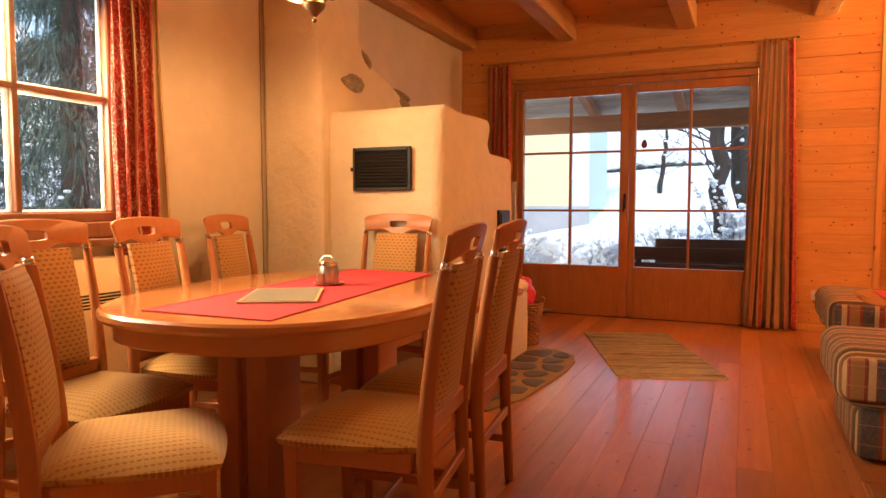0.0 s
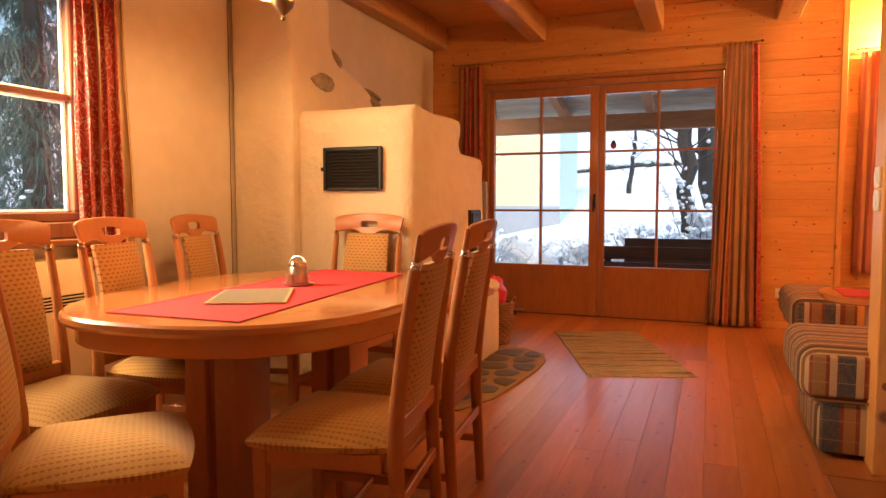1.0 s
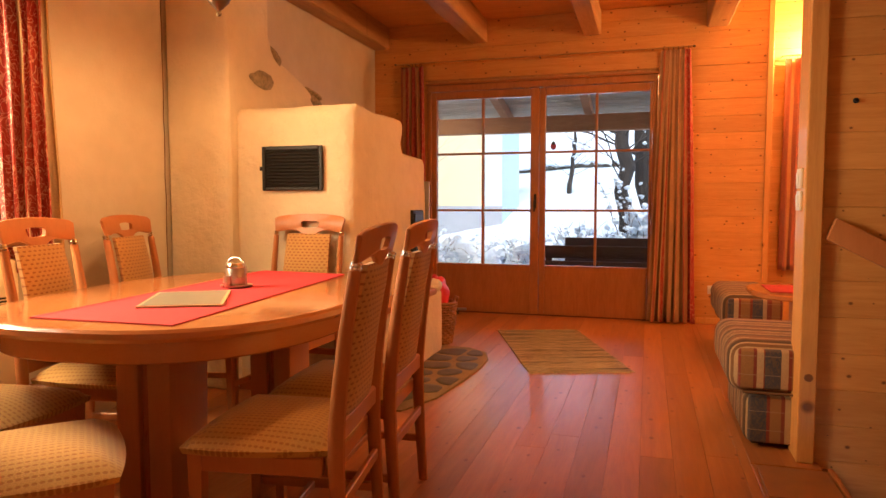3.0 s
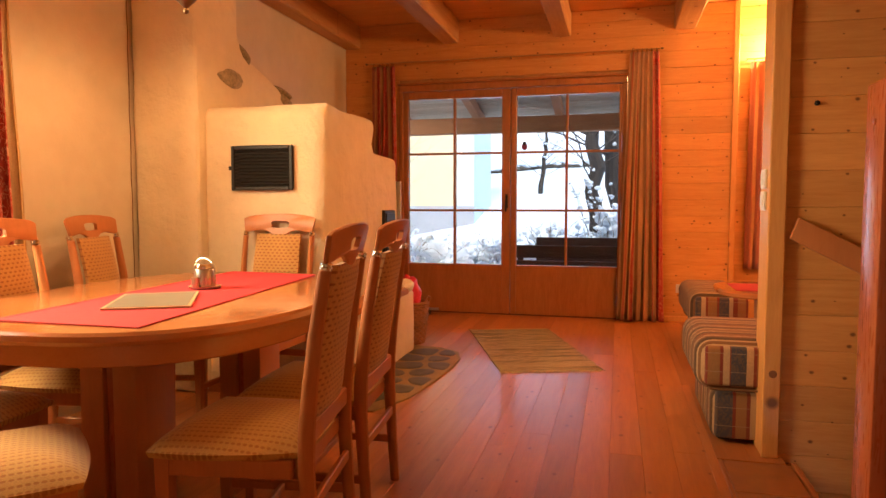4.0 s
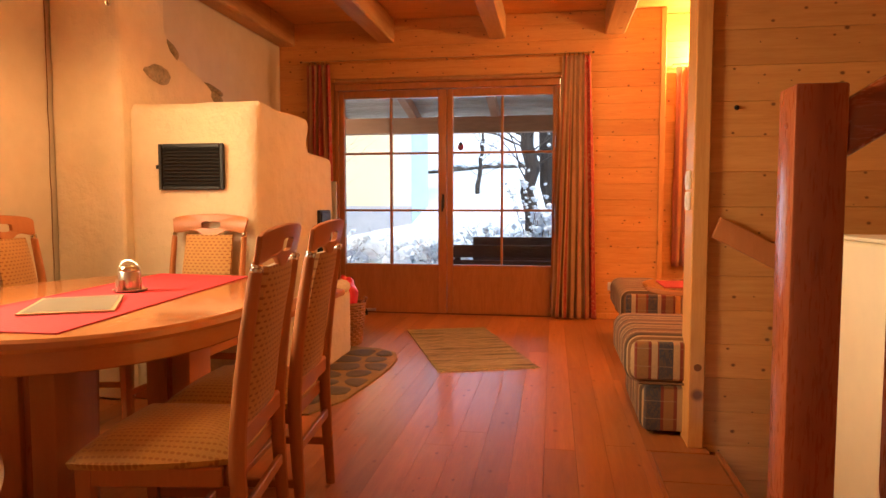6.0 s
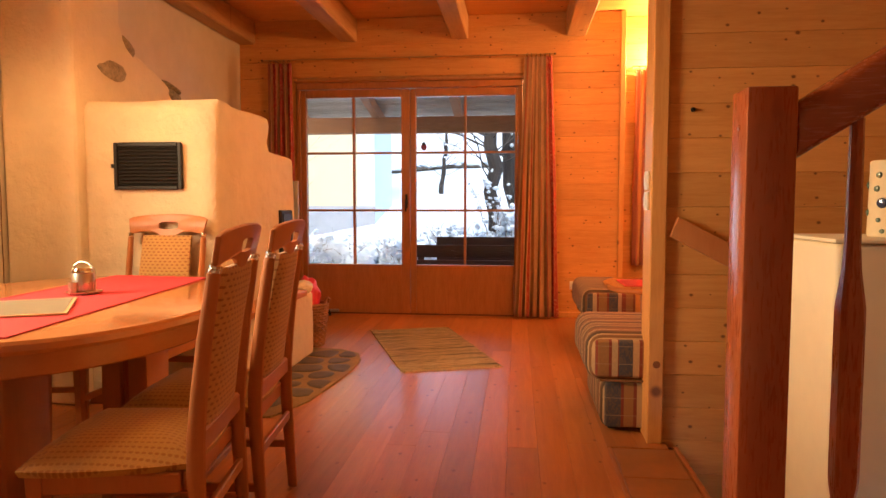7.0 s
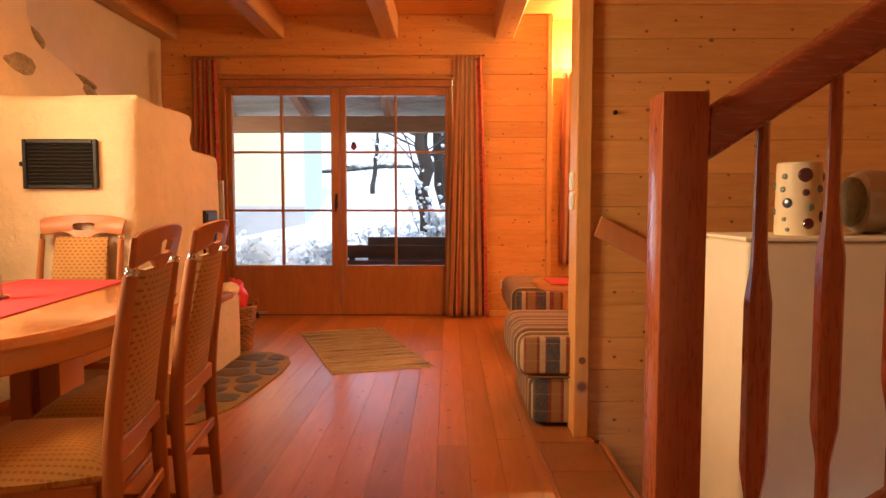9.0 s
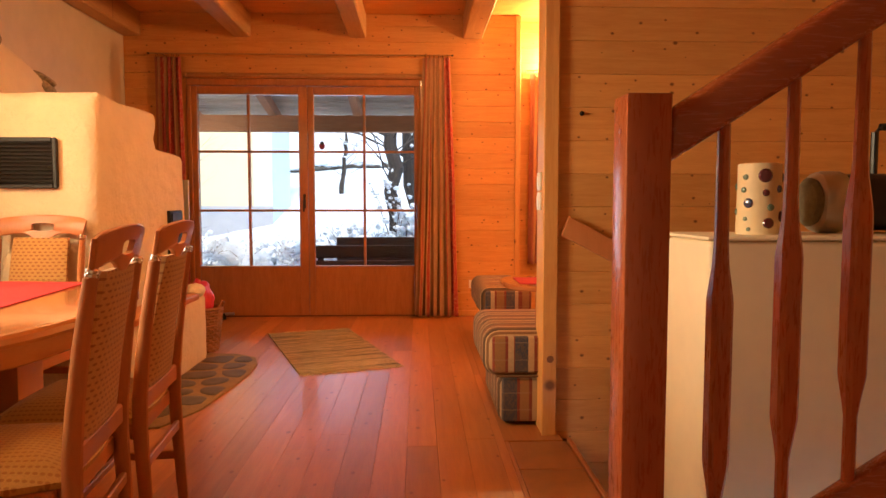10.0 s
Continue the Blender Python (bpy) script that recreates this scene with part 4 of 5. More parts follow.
rail_piece("handrail", NX1 - 0.002, 2.4, 1.190, 0.126, 0.034, rail_wood, 0.024)
rail_piece("string_board", NX1 - 0.002, 2.4, -0.20, 0.32, 0.022, rail_wood)
for i in range(9):
    x = 0.726 + 0.166 * i
    zb, zt = 0.115 + SL * (x - NX1), 1.196 + SL * (x - NX1)
    # slim ends, a squared and chamfered middle
    prof = [(0.0145, 0, 0.58), (0.0145, 0.15, 0.58), (0.018, 0.18, 0.55), (0.0255, 0.235, 0.42), (0.0265, 0.25, 0.38), (0.0265, 0.61, 0.38), (0.0255, 0.625, 0.42), (0.018, 0.69, 0.55), (0.0155, 0.74, 0.58), (0.0135, 1.0, 0.58)]
    loops_ = []
    for h, f, cut in prof:
        i_ = h * (1 - cut)
        loops_.append([(x + a_, yr + b_, zb + (zt - zb) * f) for a_, b_ in ((h, -i_), (h, i_), (i_, h), (-i_, h), (-h, i_), (-h, -i_), (-i_, -h), (i_, -h))])
    part("baluster", sweep(loops_), stair_wood, stair)

part("dowel", lathe([(0, 0), (0.007, 0), (0.006, 0.002), (0, 0.0025)], 14, m=Matrix.Translation((NX0 - 0.0005, 1.70, 1.27)) @ pose(0, 0, 0, 0, -90, 0)), rail_wood, stair)
wallrail = prism([(0.67, 0.955), (1.9, 0.315), (1.9, 0.42), (0.705, 1.045)], STAIR_Y - 0.035, STAIR_Y - 0.002, "y", 0.006, 2)
single("wall_handrail", wallrail, chair_wood, "pine handrail on the wall going down the stairs", "handrail")
half = thing("half_wall", "cream painted half wall beside the stairs", "half wall", kind="structure")
part("core", box(0.914, 2.9, 2.20, 2.56, -1.8, 0.985, 0.02, 4), cream_paint, half)
part("coping", box(0.908, 2.9, 2.195, 2.565, 0.986, 1.0, 0.006, 2), cream_paint, half)
# ---- wall lamp ----


def wall_lamp(m):
    sc = thing("wall_lamp", "small unseen wall lamp with a glowing upturned glass shade", "lamp", m=m)
    part("backplate", box(-0.012, -0.001, -0.03, 0.03, -0.05, 0.05, 0.003), brass, sc)
    part("arm", tube([(-0.01, 0, -0.02), (-0.08, 0, -0.05), (-0.20, 0, -0.03), (-0.23, 0, 0.03)], 0.006), brass, sc)
    part("shade", lathe([(0.010, 0.03), (0.022, 0.04), (0.038, 0.07), (0.048, 0.11), (0.045, 0.11), (0.035, 0.072), (0.019, 0.045), (0.010, 0.036)], 24, m=Matrix.Translation((-0.23, 0, 0))), shade_glass, sc, "amber glass shade")
    part("bulb", lathe([(0, 0.04), (0.010, 0.045), (0.015, 0.06), (0.010, 0.08), (0, 0.086)], 14, m=Matrix.Translation((-0.23, 0, 0))), bulb_glow, sc)


wall_lamp(pose(1.33, NOOK_Y - 0.001, 2.36, 0, 0, 90))
lamp("unseen_wall_lamp_light", "POINT", (1.33, NOOK_Y - 0.28, 2.50), 34, AMBER, 0.02)
# unseen second lamp behind the stair wall, added to light the door wall
wall_lamp(pose(1.15, 3.401, 2.20, 0, 0, -90))
lamp("unseen_wall_lamp_light", "POINT", (1.15, 3.631, 2.357), 35, AMBER, 0.02)

# ---- convector, socket, switches ----
cv = thing("convector_heater", "cream wall heater with dark air slots under the window", "heater")
part("casing", box(WALL_X + 0.001, -2.70, 1.0, 2.42, 0.12, 0.86, 0.012), cream_paint, cv)
# black strips on the casing paint the shade in its air slots
for i in range(5):
    part("slot_shade", box(-2.7005, -2.698, 1.05, 2.37, 0.632 + i * 0.0145, 0.640 + i * 0.0145), opening_shade, cv, smooth=False)
so = thing("wall_socket", "white wall socket with a dark plug in it", "socket")
part("plate", box(0.50, 0.58, WALL_Y - 0.012, WALL_Y - 0.001, 0.275, 0.355, 0.004), white_plastic, so)
part("plug", lathe([(0, 0), (0.021, 0), (0.019, 0.035), (0.008, 0.045), (0, 0.046)], 16, m=Matrix.Translation((0.545, WALL_Y - 0.012, 0.315)) @ pose(0, 0, 0, 90, 0, 0)), black_plastic, so)
part("cable", tube([(0.545, WALL_Y - 0.055, 0.31), (0.548, WALL_Y - 0.07, 0.22), (0.575, WALL_Y - 0.06, 0.10), (0.66, WALL_Y - 0.05, 0.02), (0.80, WALL_Y - 0.05, 0.008)], 0.004), black_plastic, so)
for z in (1.21, 1.115):
    sw = thing("light_switch", "white light switch on the side of the pine post", "switch", "post switches")
    part("plate", box(0.577, 0.5875, 3.30, 3.38, z - 0.042, z + 0.042, 0.003), white_plastic, sw)
    part("rocker", box(0.572, 0.5768, 3.318, 3.362, z - 0.026, z + 0.026, 0.002), white_plastic, sw)
single("coat_hook", lathe([(0, 0), (0.011, 0), (0.011, 0.004), (0.006, 0.007), (0.006, 0.014), (0, 0.015)], 16, m=Matrix.Translation((0.765, STAIR_Y, 1.522)) @ pose(0, 0, 0, 90, 0, 0)), black_iron, "dark round metal hook on the board wall", "hook")

# ---- curtains ----


def curtain(name, label, x0, x1, b0, b1, z0, z1, amp, folds, mat, place, seed=0, group=""):
    """Hanging cloth in folds; x0..x1 at the top, b0..b1 at the bottom; in its own plane, then set by place."""
    th = thing(name, label, "curtain", group, m=place)
    b = bmesh.new()
    uv = b.loops.layers.uv.new("UVMap")
    n, k = folds * 14, 26
    rnd = random.Random(seed)
    ph = [rnd.uniform(0.75, 1.3) for _ in range(folds + 2)]
    g, us = [], []
    for j in range(k + 1):
        v = j / k
        for i in range(n + 1):
            u = i / n
            c = u * folds
            a = amp * (0.45 + 0.75 * v) * ph[int(c)] * (1 - 0.25 * math.sin(9 * v + int(c)))
            x = (x0 + (x1 - x0) * u) * (1 - v) + (b0 + (b1 - b0) * u) * v + 0.010 * math.sin(4 * math.pi * c + 2 * v)
            x += 0.006 * v * math.sin(7 * v + c * 3)
            y = a * math.sin(2 * math.pi * c) + 0.3 * a * math.sin(4 * math.pi * c + 1 + 3 * v)
            g.append(b.verts.new((x, y, z1 + (z0 - z1) * v + (0.004 * math.sin(c * 5) if j == k else 0))))
            us.append(u)
    for j in range(k):
        for i in range(n):
            q = j * (n + 1) + i
            ids = (q, q + 1, q + n + 2, q + n + 1)
            f = b.faces.new([g[t] for t in ids])
            for lp, t in zip(f.loops, ids):
                lp[uv].uv = (us[t] * 0.999, 0)
    ob = part("cloth", b, mat, th)
    so_ = ob.modifiers.new("thick", "SOLIDIFY")
    so_.thickness = 0.003
    for i in range(folds):
        x = x0 + (x1 - x0) * (i + 0.5) / folds
        part("ring", moved(tube([(0.017 * math.cos(w), 0, 0.017 * math.sin(w)) for w in [2 * math.pi * q / 10 for q in range(11)]], 0.0025, 6), Matrix.Translation((x, 0, z1 + 0.012)) @ pose(0, 0, 0, 0, 0, 75)), brass, th)
    return th


RY = WALL_Y - 0.10
curtain("curtain", "striped red, cream and ochre floor-length curtain beside the terrace door", 0.05, 0.305, -0.04, 0.385, 0.012, 2.49, 0.028, 6, curtain_cloth, pose(0, RY, 0), 3, "door curtains")
curtain("curtain", "striped curtain drawn back between stove and terrace door", -2.465, -2.225, -2.48, -2.19, 0.012, 2.48, 0.028, 5, dark_curtain, pose(0, RY, 0), 5, "door curtains")
rod = thing("curtain_rod", "thin brass curtain rod over the terrace door", "curtain rod")
part("bar", tube([(-2.52, RY, 2.512), (0.33, RY, 2.512)], 0.006, 10), plain("rod_brass", (0.55, 0.36, 0.17), 0.35, 0.8), rod)
for x in (-2.52, 0.33):
    part("finial", lathe([(0, -0.012), (0.011, -0.006), (0.013, 0), (0.011, 0.006), (0, 0.012)], 12, m=Matrix.Translation((x, RY, 2.512))), brass, rod)
for x in (-2.40, -1.06, 0.22):
    part("bracket", tube([(x, RY, 2.512), (x, WALL_Y - 0.001, 2.512)], 0.005), brass, rod)
curtain("curtain", "red patterned curtain with cream stripes beside the window", 2.36, 2.62, 2.37, 2.665, 0.80, 2.46, 0.026, 5, red_curtain, pose(-2.71, 0, 0, 0, 0, 90), 8)
rod = thing("curtain_rod", "thin brass curtain rod over the window", "curtain rod")
part("bar", tube([(-2.71, 0.8, 2.49), (-2.71, 2.72, 2.49)], 0.006, 10), brass, rod)
for y in (0.9, 2.66):
    part("bracket", tube([(-2.71, y, 2.49), (WALL_X + 0.001, y, 2.49)], 0.005), brass, rod)
curtain("curtain", "red patterned curtain hanging in the seating nook", 1.115, 1.50, 1.10, 1.50, 0.50, 2.40, 0.022, 6, nook_curtain, pose(0, NOOK_Y - 0.08, 0), 12)
rod = thing("curtain_rod", "thin brass curtain rod in the seating nook", "curtain rod")
part("bar", tube([(1.08, NOOK_Y - 0.08, 2.425), (1.85, NOOK_Y - 0.08, 2.425)], 0.006, 10), brass, rod)
for x in (1.09, 1.80):
    part("bracket", tube([(x, NOOK_Y - 0.08, 2.425), (x, NOOK_Y - 0.001, 2.425)], 0.005), brass, rod)

# ---- seating nook ----


def seat_bench(y0, y1, x0, label):
    bn = thing("upholstered_bench", label, "bench", "nook benches")
    part("cushion", box(x0, EAST_X - 0.12, y0 + 0.012, y1, 0.245, 0.485, 0.075, 5), bench_top_cloth, bn, "cushion with fine cream and brown stripes")
    part("cushion_front", box(x0 + 0.04, EAST_X - 0.13, y0 - 0.002, y0 + 0.05, 0.275, 0.455, 0.018, 3), bench_front_cloth, bn, "end panel with broad red, cream and navy stripes")
    part("base", box(x0 + 0.075, EAST_X - 0.125, y0 + 0.035, y1 - 0.02, 0.012, 0.2445, 0.045, 4), bench_top_cloth, bn)
    part("base_front", box(x0 + 0.09, EAST_X - 0.13, y0 + 0.02, y0 + 0.07, 0.025, 0.24, 0.016, 3), bench_base_cloth, bn)
    for x in (x0 + 0.14, EAST_X - 0.18):
        for y in (y0 + 0.12, y1 - 0.12):
            part("foot", box(x - 0.025, x + 0.025, y - 0.025, y + 0.025, 0, 0.0115), black_plastic, bn, smooth=False)
    part("piping", tube([(x0 + 0.06, y0 - 0.003, 0.262), (EAST_X - 0.14, y0 - 0.003, 0.262)], 0.005, 6), bench_top_cloth, bn)
    return bn


seat_bench(3.36, 4.12, 0.325, "low striped bench in red and navy cloth beside the post")
seat_bench(5.08, 6.02, 0.462, "low striped bench in red and navy cloth by the wall")
nt = thing("nook_table", "small reddish wooden table between the striped benches", "table", m=pose(0.86, 4.60, 0))
part("tabletop", sweep([[(x, y, z) for x, y in oval(0.30 - i, 0.34 - i, 40, 3.0) if x < 0.1] for i, z in ((0.01, 0.555), (0.0, 0.562), (0.0, 0.58), (0.012, 0.588))]), table_wood, nt)
part("leg", box(-0.06, 0.06, -0.06, 0.06, 0.03, 0.554, 0.01), chair_wood, nt)
part("foot", box(-0.2, 0.08, -0.05, 0.05, 0.0, 0.029, 0.008), chair_wood, nt)
single("small_cloth", box(0.66, 0.92, 4.42, 4.78, 0.589, 0.592), red_cloth, "red cloth on the small nook table", "cloth", smooth=False)

# ---- rug ----
rug = thing("rag_rug", "woven grey-green rag rug with fringed ends on the plank floor", "rug", m=pose(-0.69, 5.24, 0, 0, 0, -70))
b = bmesh.new()
n, k = 40, 20
L, Wd = 0.735, 0.345
g = []
for i in range(n + 1):
    for j in range(k + 1):
        u, v = i / n * 2 - 1, j / k * 2 - 1
        g.append(b.verts.new((u * L, v * (Wd + 0.006 * noise.noise(Vector((u * 5, v, 0)))), 0.007 + 0.003 * noise.noise(Vector((u * 6, v * 5, 2))) + 0.0015 * math.sin(u * L * 380))))
for i in range(n):
    for j in range(k):
        q = i * (k + 1) + j
        b.faces.new((g[q], g[q + k + 1], g[q + k + 2], g[q + 1]))
ext = bmesh.ops.extrude_edge_only(b, edges=[e for e in b.edges if e.is_boundary])["geom"]
for v in ext:
    if isinstance(v, bmesh.types.BMVert):
        v.co.z = 0.0005
part("weave", b, rug_cloth, rug)
b = bmesh.new()
rr = random.Random(2)
for sx in (-1, 1):
    for i in range(60):
        y = -Wd + 2 * Wd * i / 59
        tube([(sx * (L - 0.003), y, 0.006), (sx * (L + 0.02), y + rr.uniform(-0.008, 0.008), 0.004), (sx * (L + rr.uniform(0.03, 0.05)), y + rr.uniform(-0.015, 0.015), 0.004)], 0.0032, 4, bm=b)
tagged(part("fringe", b, plain("rug_fringe", (0.62, 0.50, 0.30), 0.9), rug, "pale knotted fringe"), kind="stuff")

# ---- basket and odds by the stove ----
bk = thing("wicker_basket", "tall round wicker basket standing beside the stove", "basket", m=pose(-1.62, 5.20, 0.0))
part("bottom", lathe([(0, 0.0), (0.10, 0.0), (0.10, 0.012), (0, 0.012)], 24), wicker, bk)
for i in range(15):
    z = 0.014 + i * 0.0205
    r = 0.105 + 0.035 * i / 14
    part("weave", tube([((r + 0.006 * (-1) ** (q + i)) * math.cos(2 * math.pi * q / 28), (r + 0.006 * (-1) ** (q + i)) * math.sin(2 * math.pi * q / 28), z) for q in range(29)], 0.011, 6), wicker, bk)
for q in range(14):
    w = 2 * math.pi * (q + 0.25) / 14
    part("stake", tube([(0.103 * math.cos(w), 0.103 * math.sin(w), 0.0), (0.141 * math.cos(w), 0.141 * math.sin(w), 0.325)], 0.005, 5), wicker, bk)
part("rim", tube([(0.143 * math.cos(2 * math.pi * q / 28), 0.143 * math.sin(2 * math.pi * q / 28), 0.325) for q in range(29)], 0.013, 8), wicker, bk)
part("handle", tube([(0.14, 0.02, 0.32), (0.165, 0.0, 0.37), (0.155, -0.04, 0.385), (0.13, -0.05, 0.33)], 0.009, 8), wicker, bk)
b = bmesh.new()
bmesh.ops.create_icosphere(b, subdivisions=4, radius=1.0)
for v in b.verts:
    v.co *= 1 + 0.18 * noise.noise(v.co * 2.2) + 0.05 * noise.noise(v.co * 7)
moved(b, Matrix.Translation((-1.625, 5.17, 0.37)) @ Matrix.Diagonal((0.095, 0.10, 0.17, 1)))
single("red_bag", b, red_plastic, "crumpled red bag standing in the wicker basket", "bag")
b = bmesh.new()
bmesh.ops.create_icosphere(b, subdivisions=4, radius=1.0)
for v in b.verts:
    v.co *= 1 + 0.12 * noise.noise(v.co * 3.0)
moved(b, Matrix.Translation((-1.515, 4.72, 0.515)) @ Matrix.Diagonal((0.065, 0.12, 0.05, 1)))
single("cream_cushion", b, fleece, "rolled cream fleece on the end of the stove bench", "cushion")
ds = thing("door_stop", "small dark metal door stop on the floor", "door stop", m=pose(-1.86, 6.60, 0))
part("base", lathe([(0, 0), (0.02, 0), (0.02, 0.06), (0, 0.06)], 14), black_iron, ds)
part("buffer", tube([(0, 0, 0.05), (0.10, -0.01, 0.055)], 0.014, 10), grey_metal, ds)

# ---- on the half wall ----
vs = thing("candle_holder", "cream ceramic candle holder set with coloured glass gems", "candle holder", m=pose(1.150, 2.36, 1.0))
part("body", lathe([(0, 0.0), (0.068, 0.0), (0.071, 0.01), (0.069, 0.12), (0.068, 0.232), (0.064, 0.236), (0.060, 0.232), (0.061, 0.03), (0, 0.02)], 40), vase_clay, vs)
GEMS = [(-37, 0.190, 0.010, 0), (-42, 0.148, 0.010, 0), (-28, 0.104, 0.017, 2), (-35, 0.052, 0.008, 0), (-25, 0.018, 0.008, 0), (15, 0.194, 0.023, 1), (18, 0.138, 0.012, 1), (31, 0.090, 0.012, 0), (26, 0.038, 0.019, 1),
        (60, 0.15, 0.013, 2), (72, 0.06, 0.020, 1), (-80, 0.075, 0.012, 0), (-86, 0.16, 0.012, 0), (110, 0.19, 0.02, 1), (130, 0.10, 0.012, 0), (170, 0.15, 0.02, 1), (200, 0.06, 0.016, 2)]
for w, z, r, c in GEMS:
    w = radians(w - 117)
    part("gem", lathe([(0, -0.002), (r, -0.001), (r * 0.8, 0.004), (0, 0.007)], 14, m=Matrix.Translation((0.0695 * math.cos(w), 0.0695 * math.sin(w), z)) @ Matrix.Rotation(w, 4, "Z") @ pose(0, 0, 0, 0, 90, 0)),
         (gem_green, gem_dark, gem_blue)[c], vs)
ra = thing("portable_radio", "rounded silver and black portable radio on the half wall", "radio", m=pose(1.652, 2.45, 1.0))


def capsule(x0, x1, ry, rz, n=24, p=2.6):
    rows2 = []
    for x, f in ((x0, 0.80), (x0 + 0.012, 0.94), (x0 + 0.03, 1.0), (x1 - 0.03, 1.0), (x1 - 0.012, 0.94), (x1, 0.80)):
        ring2 = []
        for q in range(n):
            w = 2 * math.pi * q / n
            c, s = math.cos(w), math.sin(w)
            ring2.append((x, ry * f * math.copysign(abs(c) ** (2 / p), c), 0.108 + rz * f * math.copysign(abs(s) ** (2 / p), s)))
        rows2.append(ring2)
    return sweep(rows2)


part("speaker", capsule(-0.27, -0.16, 0.085, 0.108), silver_plastic, ra)
sg = part("speaker_grille", lathe([(0, 0), (0.082, 0), (0.086, 0.01), (0.07, 0.02), (0, 0.024)], 30, m=Matrix.Translation((-0.27, 0, 0.108)) @ pose(0, 0, 0, 0, -90, 0)), plain("green_grey_mesh", (0.14, 0.14, 0.10), 0.5, 0.3, speck=0.4, scale=200), ra, "grey-green mesh speaker")
part("middle", capsule(-0.159, 0.159, 0.080, 0.100), black_plastic, ra)
part("speaker", capsule(0.16, 0.27, 0.085, 0.108), silver_plastic, ra)
part("handle", tube([(-0.05, 0, 0.20), (-0.05, 0, 0.35), (-0.03, 0, 0.37), (0.12, 0, 0.37), (0.14, 0, 0.35), (0.14, 0, 0.20)], 0.013, 10), black_plastic, ra)

# ---- outdoors ----
from_snow = bmesh.new()
NXg, NYg = 60, 46


def ground_z(x, y):
    d = max(0.0, y - 9.6)
    z = -0.12 + 0.42 * min(1.0, d / 3.0) + 0.16 * max(0.0, d - 3.0) ** 1.05
    if x < -3.2:
        w = min(1.0, (-3.2 - x) / 4) * min(1.0, max(0.0, (20 - y) / 3))
        z = z * (1 - w) + w * (-0.15 + 0.08 * max(0.0, -x - 6))
    return z + 0.10 * noise.noise(Vector((x * 0.5, y * 0.5, 0))) * min(1, max(0.0, y - 7.5) + max(0.0, -x - 3.6))


gx = [-3.15 - 0.0 - 75 * (1 - i / 26) ** 2 for i in range(27)] + [-3.1 + 80 * (i / 34) ** 1.8 for i in range(1, 35)]
gy = [-60 * (1 - i / 14) ** 1.5 + 6.95 for i in range(15)] + [6.95 + 140 * (i / 44) ** 2.1 for i in range(1, 45)]
gv_ = [[from_snow.verts.new((x, y, ground_z(x, y) if (y > 6.96 or x < -3.16) else -2.2)) for y in gy] for x in gx]
for i in range(len(gx) - 1):
    for j in range(len(gy) - 1):
        from_snow.faces.new((gv_[i][j], gv_[i + 1][j], gv_[i + 1][j + 1], gv_[i][j + 1]))
single("ground", from_snow, snow, "snow-covered ground rising to a hillside", "snow", kind="structure")

# porch roof over the terrace
porch = thing("porch_roof", "grey boarded porch roof on a brown beam over the terrace", "porch roof", kind="structure")
for i in range(22):
    y = 7.0 + 0.125 * i
    part("roof_board", moved(box(-4.5, 2.5, 0.002, 0.122, 0, 0.02), Matrix.Translation((0, y, 2.90 - 0.20 * (y - 7.0))) @ pose(0, 0, 0, -11.3, 0, 0)), porch_wood, porch, smooth=False)
for x in (-3.05, -1.95, -0.82, 0.22, 1.3):
    part("rafter", moved(box(x - 0.05, x + 0.05, 0, 2.85, -0.14, -0.002), Matrix.Translation((0, 7.0, 2.90)) @ pose(0, 0, 0, -11.3, 0, 0)), porch_dark, porch, smooth=False)
part("beam", box(-4.5, 2.5, 9.35, 9.50, 2.08, 2.30, 0.01, 1), porch_dark, porch, smooth=False)
part("post", box(-4.5, -4.35, 9.35, 9.50, -0.2, 2.08), porch_dark, porch, smooth=False)
part("post", box(2.35, 2.5, 9.35, 9.50, -0.2, 2.08), porch_dark, porch, smooth=False)


def garden_bench(x0, x1, y, z, label):
    gb = thing("garden_bench", label, "bench", "terrace benches")
    for k_, (za, zb) in enumerate(((z - 0.15, z), (z - 0.33, z - 0.18))):
        part("back_slat", box(x0, x1, y, y + 0.035, za, zb, 0.012), bench_dark, gb)
    for k_ in range(3):
        part("seat_slat", box(x0, x1, y + 0.06 + 0.13 * k_, y + 0.17 + 0.13 * k_, 0.36, 0.39, 0.008), bench_dark, gb)
    for x in (x0 + 0.15, x1 - 0.15):
        part("support", box(x - 0.035, x + 0.035, y + 0.036, y + 0.075, -0.12, z - 0.02), bench_dark, gb, smooth=False)
        part("support", box(x - 0.035, x + 0.035, y + 0.36, y + 0.43, -0.12, 0.359), bench_dark, gb, smooth=False)
    return gb


garden_bench(-1.30, 1.3, 8.05, 0.62, "dark brown slatted garden bench on the snowy terrace")
garden_bench(-1.07, 1.3, 9.0, 0.67, "dark brown slatted garden bench farther out on the terrace")

# neighbour's house
ho = thing("neighbour_house", "cream rendered house with a grey plinth behind the garden", "house")
part("wall", box(-16, -3.18, 15.0, 17, -0.5, 6.5), house_paint, ho, smooth=False)
part("plinth", box(-16.0, -3.17, 14.96, 14.999, -0.5, 1.06), plinth_paint, ho, smooth=False)
part("corner_strip", box(-3.56, -3.17, 14.96, 14.999, 1.061, 6.5), white_trim, ho, smooth=False)
part("side_wall", box(-3.179, -3.165, 15.0, 17.0, -0.5, 6.45), white_trim, ho, smooth=False)
part("roof", prism([(-16.5, 6.45), (-2.7, 6.45), (-2.7, 6.7), (-9.8, 10.2), (-16.5, 6.7)], 14.4, 17.6, "y"), snow, ho, smooth=False)

